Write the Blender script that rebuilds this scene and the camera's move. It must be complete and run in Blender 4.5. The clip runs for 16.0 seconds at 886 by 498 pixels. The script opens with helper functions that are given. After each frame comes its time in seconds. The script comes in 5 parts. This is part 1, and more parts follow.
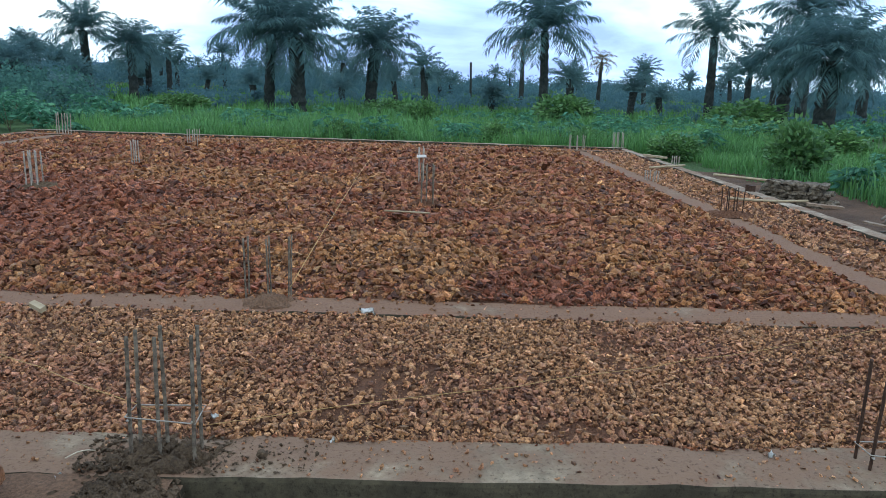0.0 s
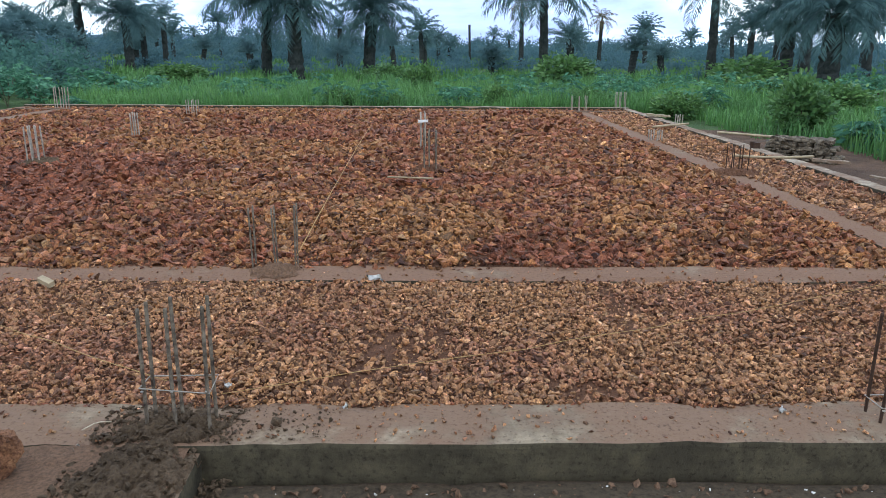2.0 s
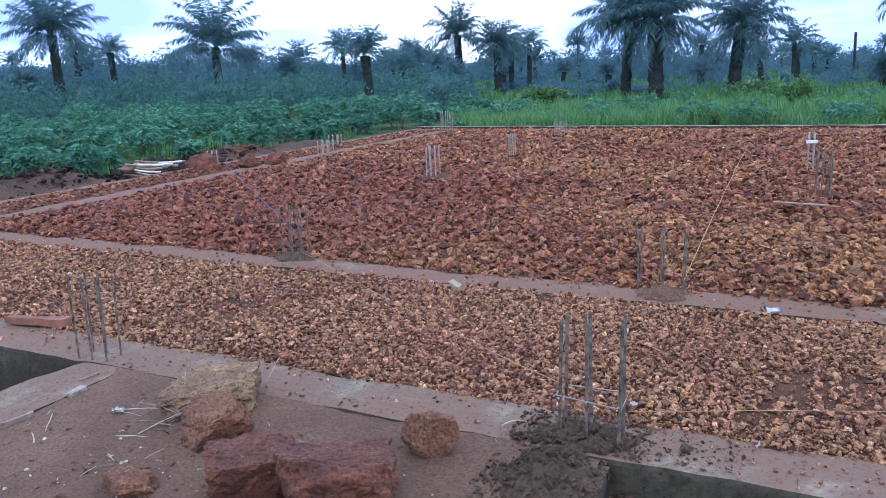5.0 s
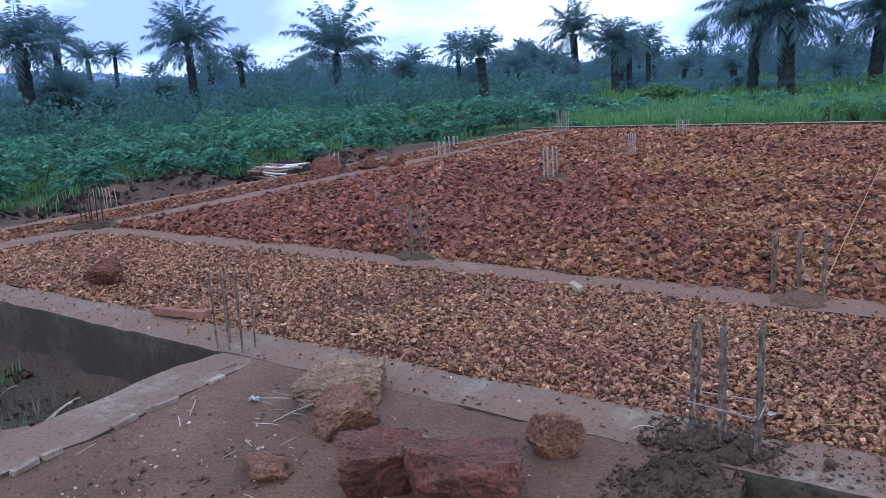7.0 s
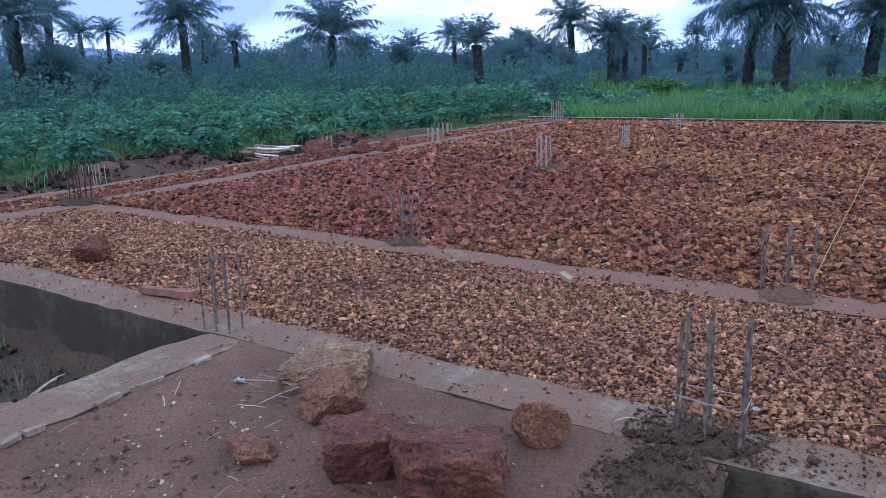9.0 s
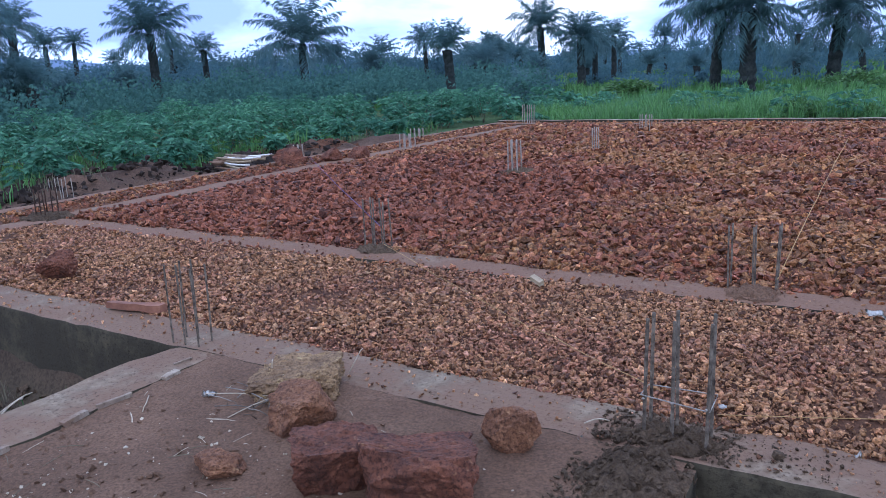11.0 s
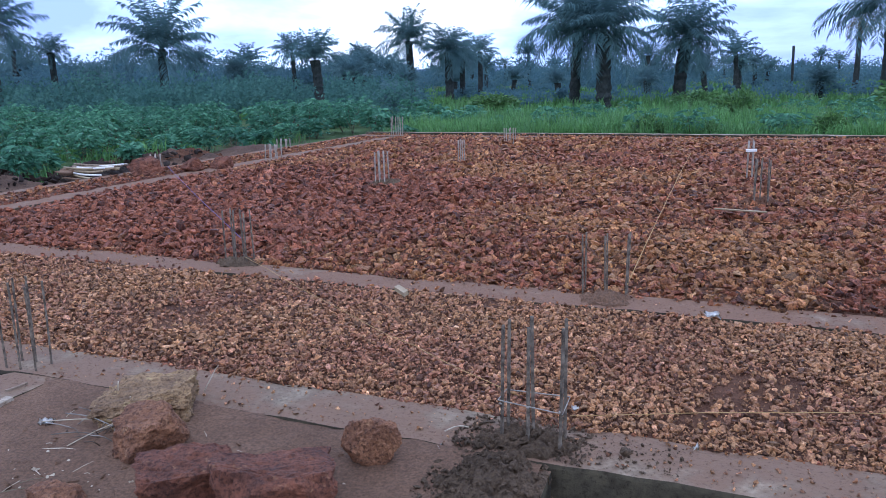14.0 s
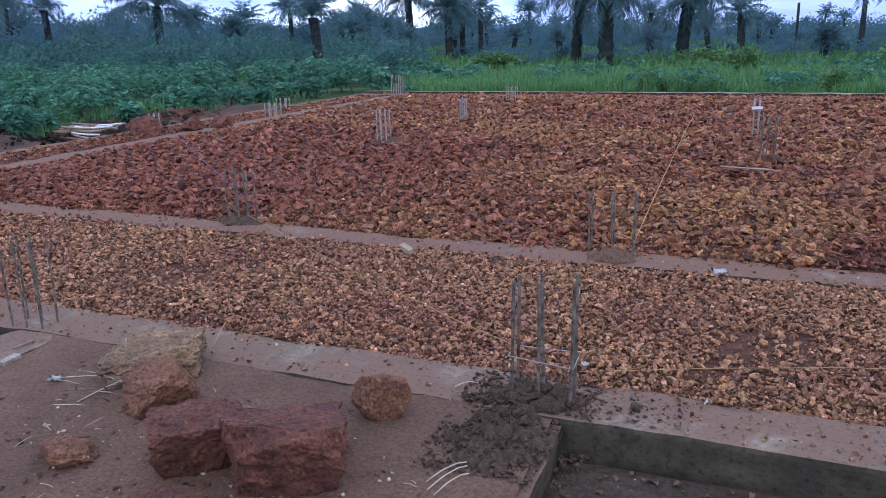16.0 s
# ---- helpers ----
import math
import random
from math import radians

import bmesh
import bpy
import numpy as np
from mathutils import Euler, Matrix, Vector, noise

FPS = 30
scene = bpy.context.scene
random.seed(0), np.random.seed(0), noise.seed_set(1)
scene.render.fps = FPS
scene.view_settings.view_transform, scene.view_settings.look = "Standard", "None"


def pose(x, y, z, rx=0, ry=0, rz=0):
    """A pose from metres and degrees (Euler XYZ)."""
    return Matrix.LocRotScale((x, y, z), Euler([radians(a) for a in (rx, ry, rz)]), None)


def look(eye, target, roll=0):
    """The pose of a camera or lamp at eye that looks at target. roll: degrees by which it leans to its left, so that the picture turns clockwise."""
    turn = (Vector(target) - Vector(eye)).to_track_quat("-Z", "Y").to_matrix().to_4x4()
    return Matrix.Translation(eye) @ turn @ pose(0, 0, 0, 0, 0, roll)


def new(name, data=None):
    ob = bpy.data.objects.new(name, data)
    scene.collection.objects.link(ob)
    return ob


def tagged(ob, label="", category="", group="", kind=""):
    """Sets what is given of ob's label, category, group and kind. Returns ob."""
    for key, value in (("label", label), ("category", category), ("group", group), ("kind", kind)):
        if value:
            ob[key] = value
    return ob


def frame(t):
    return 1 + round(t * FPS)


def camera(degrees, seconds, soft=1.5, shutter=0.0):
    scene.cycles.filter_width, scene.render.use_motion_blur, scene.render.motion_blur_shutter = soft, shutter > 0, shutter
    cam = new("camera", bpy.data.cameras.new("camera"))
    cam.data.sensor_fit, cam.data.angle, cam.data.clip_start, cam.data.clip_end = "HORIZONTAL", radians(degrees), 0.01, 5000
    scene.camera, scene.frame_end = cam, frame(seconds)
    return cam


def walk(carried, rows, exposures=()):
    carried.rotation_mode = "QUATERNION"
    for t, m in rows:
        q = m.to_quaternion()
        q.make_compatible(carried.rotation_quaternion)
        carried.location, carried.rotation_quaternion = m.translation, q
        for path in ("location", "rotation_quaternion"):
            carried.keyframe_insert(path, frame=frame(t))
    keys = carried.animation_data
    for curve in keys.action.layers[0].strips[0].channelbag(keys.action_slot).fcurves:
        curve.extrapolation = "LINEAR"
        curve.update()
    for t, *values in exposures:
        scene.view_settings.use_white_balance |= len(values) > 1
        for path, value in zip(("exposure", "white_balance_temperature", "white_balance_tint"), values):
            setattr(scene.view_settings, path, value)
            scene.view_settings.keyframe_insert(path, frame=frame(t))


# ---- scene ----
cam = camera(61.7, 16.0, 0.85)
PATH = [
    (0, (0.59, -2.537, 1.371), (0.631, -0.584, 0.94), 1.9),
    (0.5, (0.617, -2.532, 1.368), (0.759, -0.592, 0.905), 1.0),
    (1, (0.611, -2.515, 1.356), (0.805, -0.587, 0.861), 1.5),
    (1.5, (0.59, -2.521, 1.358), (0.691, -0.591, 0.842), 0.5),
    (2, (0.572, -2.527, 1.364), (0.606, -0.596, 0.843), 0.4),
    (2.5, (0.541, -2.521, 1.363), (0.539, -0.593, 0.829), 0.6),
    (3, (0.455, -2.525, 1.371), (0.314, -0.599, 0.851), -1.1),
    (3.5, (0.382, -2.564, 1.373), (0.006, -0.666, 0.865), -1.2),
    (4, (0.339, -2.586, 1.383), (-0.248, -0.733, 0.91), -2.8),
    (4.5, (0.313, -2.599, 1.382), (-0.419, -0.794, 0.924), -2.8),
    (5, (0.292, -2.619, 1.387), (-0.55, -0.864, 0.929), -2.1),
    (5.2, (0.285, -2.63, 1.394), (-0.619, -0.904, 0.942), -2.8),
    (7.3, (0.246, -2.652, 1.382), (-0.863, -1.048, 0.936), -3.4),
    (7.5, (0.247, -2.643, 1.382), (-0.851, -1.036, 0.922), -3.0),
    (8, (0.235, -2.641, 1.374), (-0.854, -1.033, 0.895), -2.0),
    (10.5, (0.258, -2.633, 1.384), (-0.809, -1.006, 0.924), -1.8),
    (11, (0.273, -2.619, 1.385), (-0.755, -0.967, 0.92), -2.7),
    (11.5, (0.275, -2.604, 1.374), (-0.68, -0.918, 0.88), -1.9),
    (12, (0.276, -2.599, 1.372), (-0.664, -0.91, 0.857), -1.1),
    (12.5, (0.296, -2.595, 1.389), (-0.633, -0.88, 0.949), -3.0),
    (13, (0.309, -2.587, 1.383), (-0.51, -0.816, 0.941), -2.8),
    (13.5, (0.31, -2.583, 1.369), (-0.432, -0.782, 0.915), -1.0),
    (14, (0.317, -2.583, 1.375), (-0.407, -0.772, 0.929), -1.2),
    (14.5, (0.343, -2.564, 1.373), (-0.395, -0.769, 0.886), -2.1),
    (15, (0.343, -2.563, 1.368), (-0.348, -0.741, 0.92), -1.0),
    (15.5, (0.301, -2.565, 1.381), (-0.415, -0.754, 0.925), -1.6),
    (16, (0.27, -2.572, 1.346), (-0.445, -0.786, 0.799), -1.3),
]
EXPOSURE = [(0.0, -0.1, 6560, 4), (1.0, -0.12, 7000, 5), (2.0, 0.11, 7000, 10), (2.5, 0.25, 6900, 13), (3.0, 0.4, 6500, 17), (3.5, 0.46, 6150, 19), (4.0, 0.49, 5850, 21), (5.0, 0.3, 5720, 21), (8.0, -0.1, 5680, 23), (12.5, 0.0, 5750, 22), (15.0, 0.01, 5850, 22), (16.0, -0.11, 5900, 27)]
walk(cam, [(t, look(eye, target, roll)) for t, eye, target, roll in PATH], EXPOSURE)

# ---------------- world, sun ----------------
world = bpy.data.worlds.new("overcast_sky")
scene.world = world
world.use_nodes = True
wt = world.node_tree
wt.nodes.clear()


def wn(kind, **vals):
    n = wt.nodes.new(kind)
    for k, v in vals.items():
        n.inputs[k].default_value = v
    return n


sky = wt.nodes.new("ShaderNodeTexSky")
sky.sky_type, sky.sun_disc = 'NISHITA', False
sky.sun_elevation, sky.sun_rotation = radians(50), radians(200)
sky_bg = wn("ShaderNodeBackground", Strength=0.06)
wt.links.new(sky.outputs[0], sky_bg.inputs["Color"])
coord = wt.nodes.new("ShaderNodeTexCoord")
squash = wt.nodes.new("ShaderNodeMapping")
squash.inputs["Scale"].default_value = (1.0, 1.0, 3.4)
wt.links.new(coord.outputs["Generated"], squash.inputs[0])
clouds = wn("ShaderNodeTexNoise", Scale=2.3, Detail=7.0, Roughness=0.52, Distortion=0.35)
wt.links.new(squash.outputs[0], clouds.inputs["Vector"])
cloud_ramp = wt.nodes.new("ShaderNodeValToRGB")
cr = cloud_ramp.color_ramp
cr.elements[0].position, cr.elements[0].color = 0.38, (0.24, 0.36, 0.68, 1)
cr.elements[1].position, cr.elements[1].color = 0.61, (0.85, 0.94, 1.0, 1)
mid = cr.elements.new(0.5)
mid.color = (0.50, 0.69, 0.98, 1)
wt.links.new(clouds.outputs["Fac"], cloud_ramp.inputs[0])
cloud_bg = wn("ShaderNodeBackground", Strength=2.4)
wt.links.new(cloud_ramp.outputs[0], cloud_bg.inputs["Color"])
sky_mix = wn("ShaderNodeMixShader", Fac=0.85)
wt.links.new(sky_bg.outputs[0], sky_mix.inputs[1])
wt.links.new(cloud_bg.outputs[0], sky_mix.inputs[2])
w_out = wt.nodes.new("ShaderNodeOutputWorld")
wt.links.new(sky_mix.outputs[0], w_out.inputs[0])

sun = new("sun", bpy.data.lights.new("sun", 'SUN'))
sun.data.energy, sun.data.angle, sun.data.color = 0.5, radians(25), (1.0, 0.96, 0.9)
sun.matrix_world = look((8, -14, 20), (0, 0, 0))

# ---------------- materials ----------------

class Mat:
    """A node material with a small set of helpers."""

    def __init__(self, name, rough=0.9, spec=0.3, metal=0.0):
        self.m = bpy.data.materials.new(name)
        self.m.use_nodes = True
        self.t = self.m.node_tree
        self.b = self.t.nodes["Principled BSDF"]
        self.b.inputs["Roughness"].default_value = rough
        self.b.inputs["Specular IOR Level"].default_value = spec
        self.b.inputs["Metallic"].default_value = metal

    def node(self, kind, **vals):
        n = self.t.nodes.new(kind)
        for k, v in vals.items():
            n.inputs[k].default_value = v
        return n

    def put(self, a, b):
        self.t.links.new(a, b)

    def noise(self, scale, detail=5.0, rough=0.6, space="Object"):
        c = self.node("ShaderNodeTexCoord")
        n = self.node("ShaderNodeTexNoise", Scale=scale, Detail=detail, Roughness=rough)
        self.put(c.outputs[space], n.inputs["Vector"])
        return n.outputs["Fac"]

    def world_noise(self, scale, detail=5.0, rough=0.6):
        g = self.node("ShaderNodeNewGeometry")
        n = self.node("ShaderNodeTexNoise", Scale=scale, Detail=detail, Roughness=rough)
        self.put(g.outputs["Position"], n.inputs["Vector"])
        return n.outputs["Fac"]

    def ramp(self, fac, *stops):
        r = self.node("ShaderNodeValToRGB")
        e = r.color_ramp.elements
        while len(e) < len(stops):
            e.new(0.5)
        for el, (p, c) in zip(e, stops):
            el.position, el.color = p, (*c, 1)
        self.put(fac, r.inputs[0])
        return r.outputs[0]

    def mix(self, a, b, fac, blend='MIX'):
        n = self.node("ShaderNodeMix")
        n.data_type, n.blend_type = 'RGBA', blend
        for s, v in ((n.inputs[6], a), (n.inputs[7], b), (n.inputs[0], fac)):
            if isinstance(v, (int, float)):
                s.default_value = v
            elif isinstance(v, tuple):
                s.default_value = (*v, 1)
            else:
                self.put(v, s)
        return n.outputs[2]

    def math(self, op, a, b=0.0):
        n = self.node("ShaderNodeMath")
        n.operation = op
        for s, v in zip(n.inputs, (a, b)):
            if isinstance(v, (int, float)):
                s.default_value = v
            else:
                self.put(v, s)
        return n.outputs[0]

    def color(self, c):
        if isinstance(c, tuple):
            self.b.inputs["Base Color"].default_value = (*c, 1)
        else:
            self.put(c, self.b.inputs["Base Color"])
        return self

    def bump(self, h, strength=0.5, dist=0.01):
        n = self.node("ShaderNodeBump", Strength=strength, Distance=dist)
        self.put(h, n.inputs["Height"])
        self.put(n.outputs[0], self.b.inputs["Normal"])
        return self

    def chance(self):
        """A number from 0 to 1 that differs from piece to piece, joined or single."""
        g, o = self.node("ShaderNodeNewGeometry"), self.node("ShaderNodeObjectInfo")
        return self.math('FRACT', self.math('ADD', g.outputs["Random Per Island"], o.outputs["Random"]))


def laterite(name, loads, level, spread=1.0, ochre_mid=(0.29, 0.125, 0.042), rust_mid=(0.205, 0.06, 0.03), dust=(0.3, 0.16, 0.09, 0.12)):
    """Broken laterite, ochre to rust, tipped in loads: (x, y, half width, half depth, redness)."""
    m = Mat(name, 0.6, 0.22)
    r = m.chance()
    r2 = m.math('FRACT', m.math('MULTIPLY', r, 17.31))
    ochre = m.ramp(r, (0.0, (0.17, 0.062, 0.025)), (0.25, (0.29, 0.122, 0.038)), (0.5, (0.35, 0.165, 0.052)), (0.7, (0.23, 0.085, 0.034)), (0.85, (0.31, 0.135, 0.046)), (1.0, (0.42, 0.25, 0.12)))
    rust = m.ramp(r, (0.0, (0.10, 0.028, 0.016)), (0.3, (0.17, 0.045, 0.02)), (0.6, (0.235, 0.066, 0.028)), (0.8, (0.15, 0.042, 0.026)), (1.0, (0.29, 0.115, 0.046)))
    g = m.node("ShaderNodeNewGeometry")
    wob = m.node("ShaderNodeTexNoise", Scale=0.9, Detail=4.0, Roughness=0.6)
    m.put(g.outputs["Position"], wob.inputs["Vector"])
    shift = m.node("ShaderNodeVectorMath")
    shift.operation = 'MULTIPLY_ADD'
    m.put(wob.outputs["Color"], shift.inputs[0])
    shift.inputs[1].default_value = (1.6, 1.6, 0)
    m.put(g.outputs["Position"], shift.inputs[2])
    fac = m.math('ADD', m.math('MULTIPLY', m.math('SUBTRACT', m.world_noise(1.1, 4.0, 0.6), 0.5), spread), level)
    for x, y, a, b, red in loads:
        off = m.node("ShaderNodeMapping")
        off.vector_type = 'TEXTURE'
        off.inputs["Location"].default_value = (x + 0.8, y + 0.8, 0)
        off.inputs["Scale"].default_value = (a, b, 1000)
        m.put(shift.outputs[0], off.inputs[0])
        ln = m.node("ShaderNodeVectorMath")
        ln.operation = 'LENGTH'
        m.put(off.outputs[0], ln.inputs[0])
        fade = m.ramp(ln.outputs["Value"], (0.55, (1, 1, 1)), (1.25, (0, 0, 0)))
        fac = m.math('ADD', fac, m.math('MULTIPLY', fade, red))
    fac = m.math('ADD', fac, m.math('MULTIPLY', m.math('SUBTRACT', r2, 0.5), 0.5))
    sel = m.ramp(fac, (0.3, (0, 0, 0)), (0.74, (1, 1, 1)))
    base = m.mix(m.mix(ochre, ochre_mid, 0.4), m.mix(rust, rust_mid, 0.4), sel)
    value = m.ramp(m.math('FRACT', m.math('MULTIPLY', r, 41.7)), (0.0, (0.3, 0.28, 0.28)), (0.28, (0.9, 0.9, 0.89)), (0.8, (1.36, 1.34, 1.3)), (0.95, (1.6, 1.56, 1.5)), (0.975, (1.9, 1.9, 1.9)), (1.0, (2.5, 2.7, 2.9)))
    base = m.mix(base, dust[:3], dust[3])
    base = m.mix(base, value, 1.0, 'MULTIPLY')
    # Bright end: pale flecks and painted-in glints. Dark end: pits.
    spots = m.ramp(m.world_noise(70, 4, 0.7), (0.36, (0.32, 0.28, 0.27)), (0.5, (1, 1, 1)), (0.62, (1.35, 1.32, 1.27)), (0.70, (2.6, 2.65, 2.65)))
    base = m.mix(base, spots, 0.95, 'MULTIPLY')
    m.color(base)
    m.bump(m.world_noise(95, 5, 0.7), 1.0, 0.012)
    return m.m


def soil(name, dark, light, fine=30.0, rough=0.95, relief=0.03):
    m = Mat(name, rough, 0.2)
    a = m.ramp(m.world_noise(1.3, 6, 0.62), (0.35, dark), (0.68, light))
    speck = m.ramp(m.world_noise(fine, 6, 0.75), (0.37, (0.5, 0.47, 0.45)), (0.52, (1, 1, 1)), (0.68, (1.45, 1.4, 1.35)))
    m.color(m.mix(a, speck, 0.8, 'MULTIPLY'))
    m.bump(m.world_noise(fine * 0.8, 7, 0.75), 0.8, relief)
    return m.m


def concrete(name, grey, dust, amount):
    m = Mat(name, 0.88, 0.25)
    a = m.ramp(m.world_noise(3.2, 6, 0.65), (0.3, tuple(c * 0.5 for c in grey)), (0.58, grey), (0.72, tuple(min(1, c * 1.35) for c in grey)))
    a = m.mix(a, m.ramp(m.world_noise(14, 5, 0.7), (0.36, (0.62, 0.6, 0.58)), (0.5, (1, 1, 1)), (0.66, (1.3, 1.29, 1.27))), 0.85, 'MULTIPLY')
    film = m.ramp(m.world_noise(1.6, 8, 0.68), (amount - 0.07, (1, 1, 1)), (amount + 0.07, (0, 0, 0)))
    a = m.mix(a, dust, film)
    pits = m.ramp(m.world_noise(55, 5, 0.7), (0.34, (0.35, 0.32, 0.3)), (0.46, (1, 1, 1)))
    m.color(m.mix(a, pits, 0.8, 'MULTIPLY'))
    m.bump(m.world_noise(40, 7, 0.7), 0.55, 0.012)
    return m.m


def plain(name, c1, c2, scale=20.0, rough=0.8, metal=0.0, spec=0.3, bump=0.4):
    m = Mat(name, rough, spec, metal)
    m.color(m.ramp(m.noise(scale, 6, 0.7), (0.33, c1), (0.68, c2)))
    m.bump(m.noise(scale * 2.5, 6, 0.7), bump, 0.006)
    return m.m


def foliage(name, dark, mid_c, light, rough=0.55, spec=0.35, thin=0.22):
    m = Mat(name, rough, spec)
    r = m.chance()
    a = m.ramp(r, (0.0, dark), (0.55, mid_c), (1.0, light))
    patch = m.ramp(m.world_noise(0.35, 3, 0.5), (0.35, (0.72, 0.78, 0.78)), (0.65, (1.15, 1.1, 0.95)))
    m.color(m.mix(a, patch, 0.9, 'MULTIPLY'))
    m.b.inputs["Subsurface Weight"].default_value = 0.0
    tr = m.node("ShaderNodeBsdfTranslucent", Color=(*[c * 1.2 for c in light], 1))
    mx = m.node("ShaderNodeMixShader", Fac=thin)
    out = m.t.nodes["Material Output"]
    m.put(m.b.outputs[0], mx.inputs[1])
    m.put(tr.outputs[0], mx.inputs[2])
    m.put(mx.outputs[0], out.inputs["Surface"])
    return m.m


M_STONE = laterite("laterite_gravel", ((-0.15, 0.95, 0.4, 0.25, 0.25), (0.9, 0.6, 0.5, 0.3, 0.2), (-1.2, 0.8, 0.7, 0.4, 0.15), (-2.6, 0.9, 0.7, 0.5, 0.15), (2.3, 1.2, 0.9, 0.5, 0.1)), 0.40, 1.7, (0.36, 0.17, 0.066), (0.25, 0.085, 0.046), (0.42, 0.24, 0.145, 0.3))
M_STONE_MAIN = laterite("laterite_stone", ((-5.3, 4.6, 3.7, 3.6, 0.55), (1.5, 2.45, 0.75, 0.4, 0.35), (0.9, 5.0, 1.6, 0.5, 0.22), (-0.3, 9.6, 3.4, 1.3, 0.15), (0.3, 3.2, 1.3, 0.8, -0.3), (-2.1, 7.5, 2.0, 1.2, -0.2), (3.0, 5.5, 1.4, 2.4, -0.08)), 0.56, 1.5)
M_BED = soil("laterite_fines", (0.1, 0.044, 0.025), (0.2, 0.093, 0.05), 85.0)
M_SOIL = soil("trodden_soil", (0.124, 0.07, 0.042), (0.215, 0.123, 0.074), 75.0, 0.9, 0.012)
M_DARK = soil("dark_wet_soil", (0.072, 0.048, 0.029), (0.17, 0.113, 0.07), 60.0)
M_SPOIL = soil("spoil_soil", (0.022, 0.016, 0.012), (0.062, 0.042, 0.03), 9.0)
M_DRYWEED = plain("dead_weeds", (0.09, 0.075, 0.045), (0.22, 0.19, 0.12), 5.0, 0.9)
M_MORTAR = concrete("grey_concrete", (0.235, 0.178, 0.118), (0.2, 0.118, 0.073), 0.57)
M_DUSTY = concrete("dusty_concrete", (0.215, 0.15, 0.098), (0.2, 0.106, 0.062), 0.62)
M_FACE = concrete("dark_concrete_face", (0.072, 0.058, 0.034), (0.048, 0.038, 0.023), 0.47)
M_KERB = concrete("pale_kerb", (0.34, 0.27, 0.195), (0.22, 0.135, 0.085), 0.5)


def boulder_stone(name, dark, light, spot):
    """Pitted laterite with ochre flecks."""
    m = Mat(name, 0.8, 0.35)
    c = m.ramp(m.noise(7, 7, 0.65), (0.34, dark), (0.64, light))
    c = m.mix(c, spot, m.ramp(m.noise(19, 6, 0.7), (0.60, (0, 0, 0)), (0.70, (0.8, 0.8, 0.8))))
    pits = m.ramp(m.noise(75, 6, 0.75), (0.38, (0.3, 0.27, 0.26)), (0.52, (1, 1, 1)), (0.72, (1.3, 1.26, 1.2)))
    m.color(m.mix(c, pits, 0.9, 'MULTIPLY'))
    m.bump(m.noise(48, 8, 0.75), 1.0, 0.02)
    return m.m


M_ROCK = boulder_stone("laterite_boulder", (0.10, 0.038, 0.023), (0.265, 0.094, 0.048), (0.36, 0.19, 0.09))
M_ROCK_ORANGE = boulder_stone("ochre_boulder", (0.17, 0.073, 0.038), (0.37, 0.165, 0.078), (0.45, 0.27, 0.13))
M_RUBBLE = boulder_stone("dark_rubble", (0.06, 0.046, 0.032), (0.22, 0.17, 0.115), (0.32, 0.26, 0.18))
M_SLAB = boulder_stone("crusted_slab", (0.21, 0.122, 0.065), (0.42, 0.26, 0.125), (0.52, 0.38, 0.17))
M_RUST = plain("rusted_steel", (0.045, 0.026, 0.018), (0.10, 0.055, 0.036), 30.0, 0.75, 0.5)
M_SPLASH = plain("mortar_splashed_steel", (0.035, 0.024, 0.017), (0.27, 0.215, 0.155), 22.0, 0.85, 0.15)
M_PALE_BAR = plain("pale_starter_bar", (0.20, 0.16, 0.12), (0.44, 0.38, 0.31), 22.0, 0.85, 0.1)
M_WIRE = plain("binding_wire", (0.24, 0.21, 0.17), (0.46, 0.42, 0.36), 40.0, 0.5, 0.5)
M_TIMBER = plain("red_brown_timber", (0.15, 0.06, 0.035), (0.30, 0.13, 0.075), 8.0, 0.8)
M_BAMBOO = plain("pale_cane", (0.26, 0.19, 0.11), (0.46, 0.36, 0.22), 8.0, 0.6)
M_GREYWOOD = plain("weathered_pole", (0.05, 0.042, 0.034), (0.36, 0.31, 0.25), 9.0, 0.9)
M_PAPER = plain("white_scrap", (0.62, 0.58, 0.52), (0.85, 0.82, 0.76), 20.0, 0.8, bump=0.2)
M_STRAW = plain("dry_straw", (0.34, 0.27, 0.18), (0.6, 0.5, 0.37), 20.0, 0.9)
M_STRING = plain("orange_mason_line", (0.36, 0.21, 0.08), (0.48, 0.31, 0.13), 20.0, 0.9)
M_STRING_BLUE = plain("purple_mason_line", (0.10, 0.075, 0.17), (0.18, 0.14, 0.28), 20.0, 0.9)
M_GRASS = foliage("tall_grass", (0.038, 0.11, 0.034), (0.078, 0.215, 0.06), (0.155, 0.32, 0.1))
M_CASSAVA = foliage("cassava_leaf", (0.018, 0.075, 0.048), (0.05, 0.17, 0.1), (0.125, 0.31, 0.185), 0.6, 0.25)
M_BUSH = foliage("shrub_leaf", (0.024, 0.068, 0.024), (0.065, 0.165, 0.048), (0.16, 0.29, 0.095))
# Thicket and palm greens have a pale blue haze tint painted in.
M_THICKET = foliage("hazed_thicket_leaf", (0.018, 0.05, 0.045), (0.052, 0.125, 0.112), (0.1, 0.21, 0.175), 0.9, 0.08, 0.4)
M_PALM = foliage("hazed_palm_leaflet", (0.045, 0.098, 0.108), (0.078, 0.155, 0.165), (0.13, 0.225, 0.23), 0.7, 0.2, 0.35)
M_PALM_DRY = foliage("dry_palm_leaflet", (0.07, 0.06, 0.035), (0.13, 0.11, 0.06), (0.2, 0.18, 0.1))
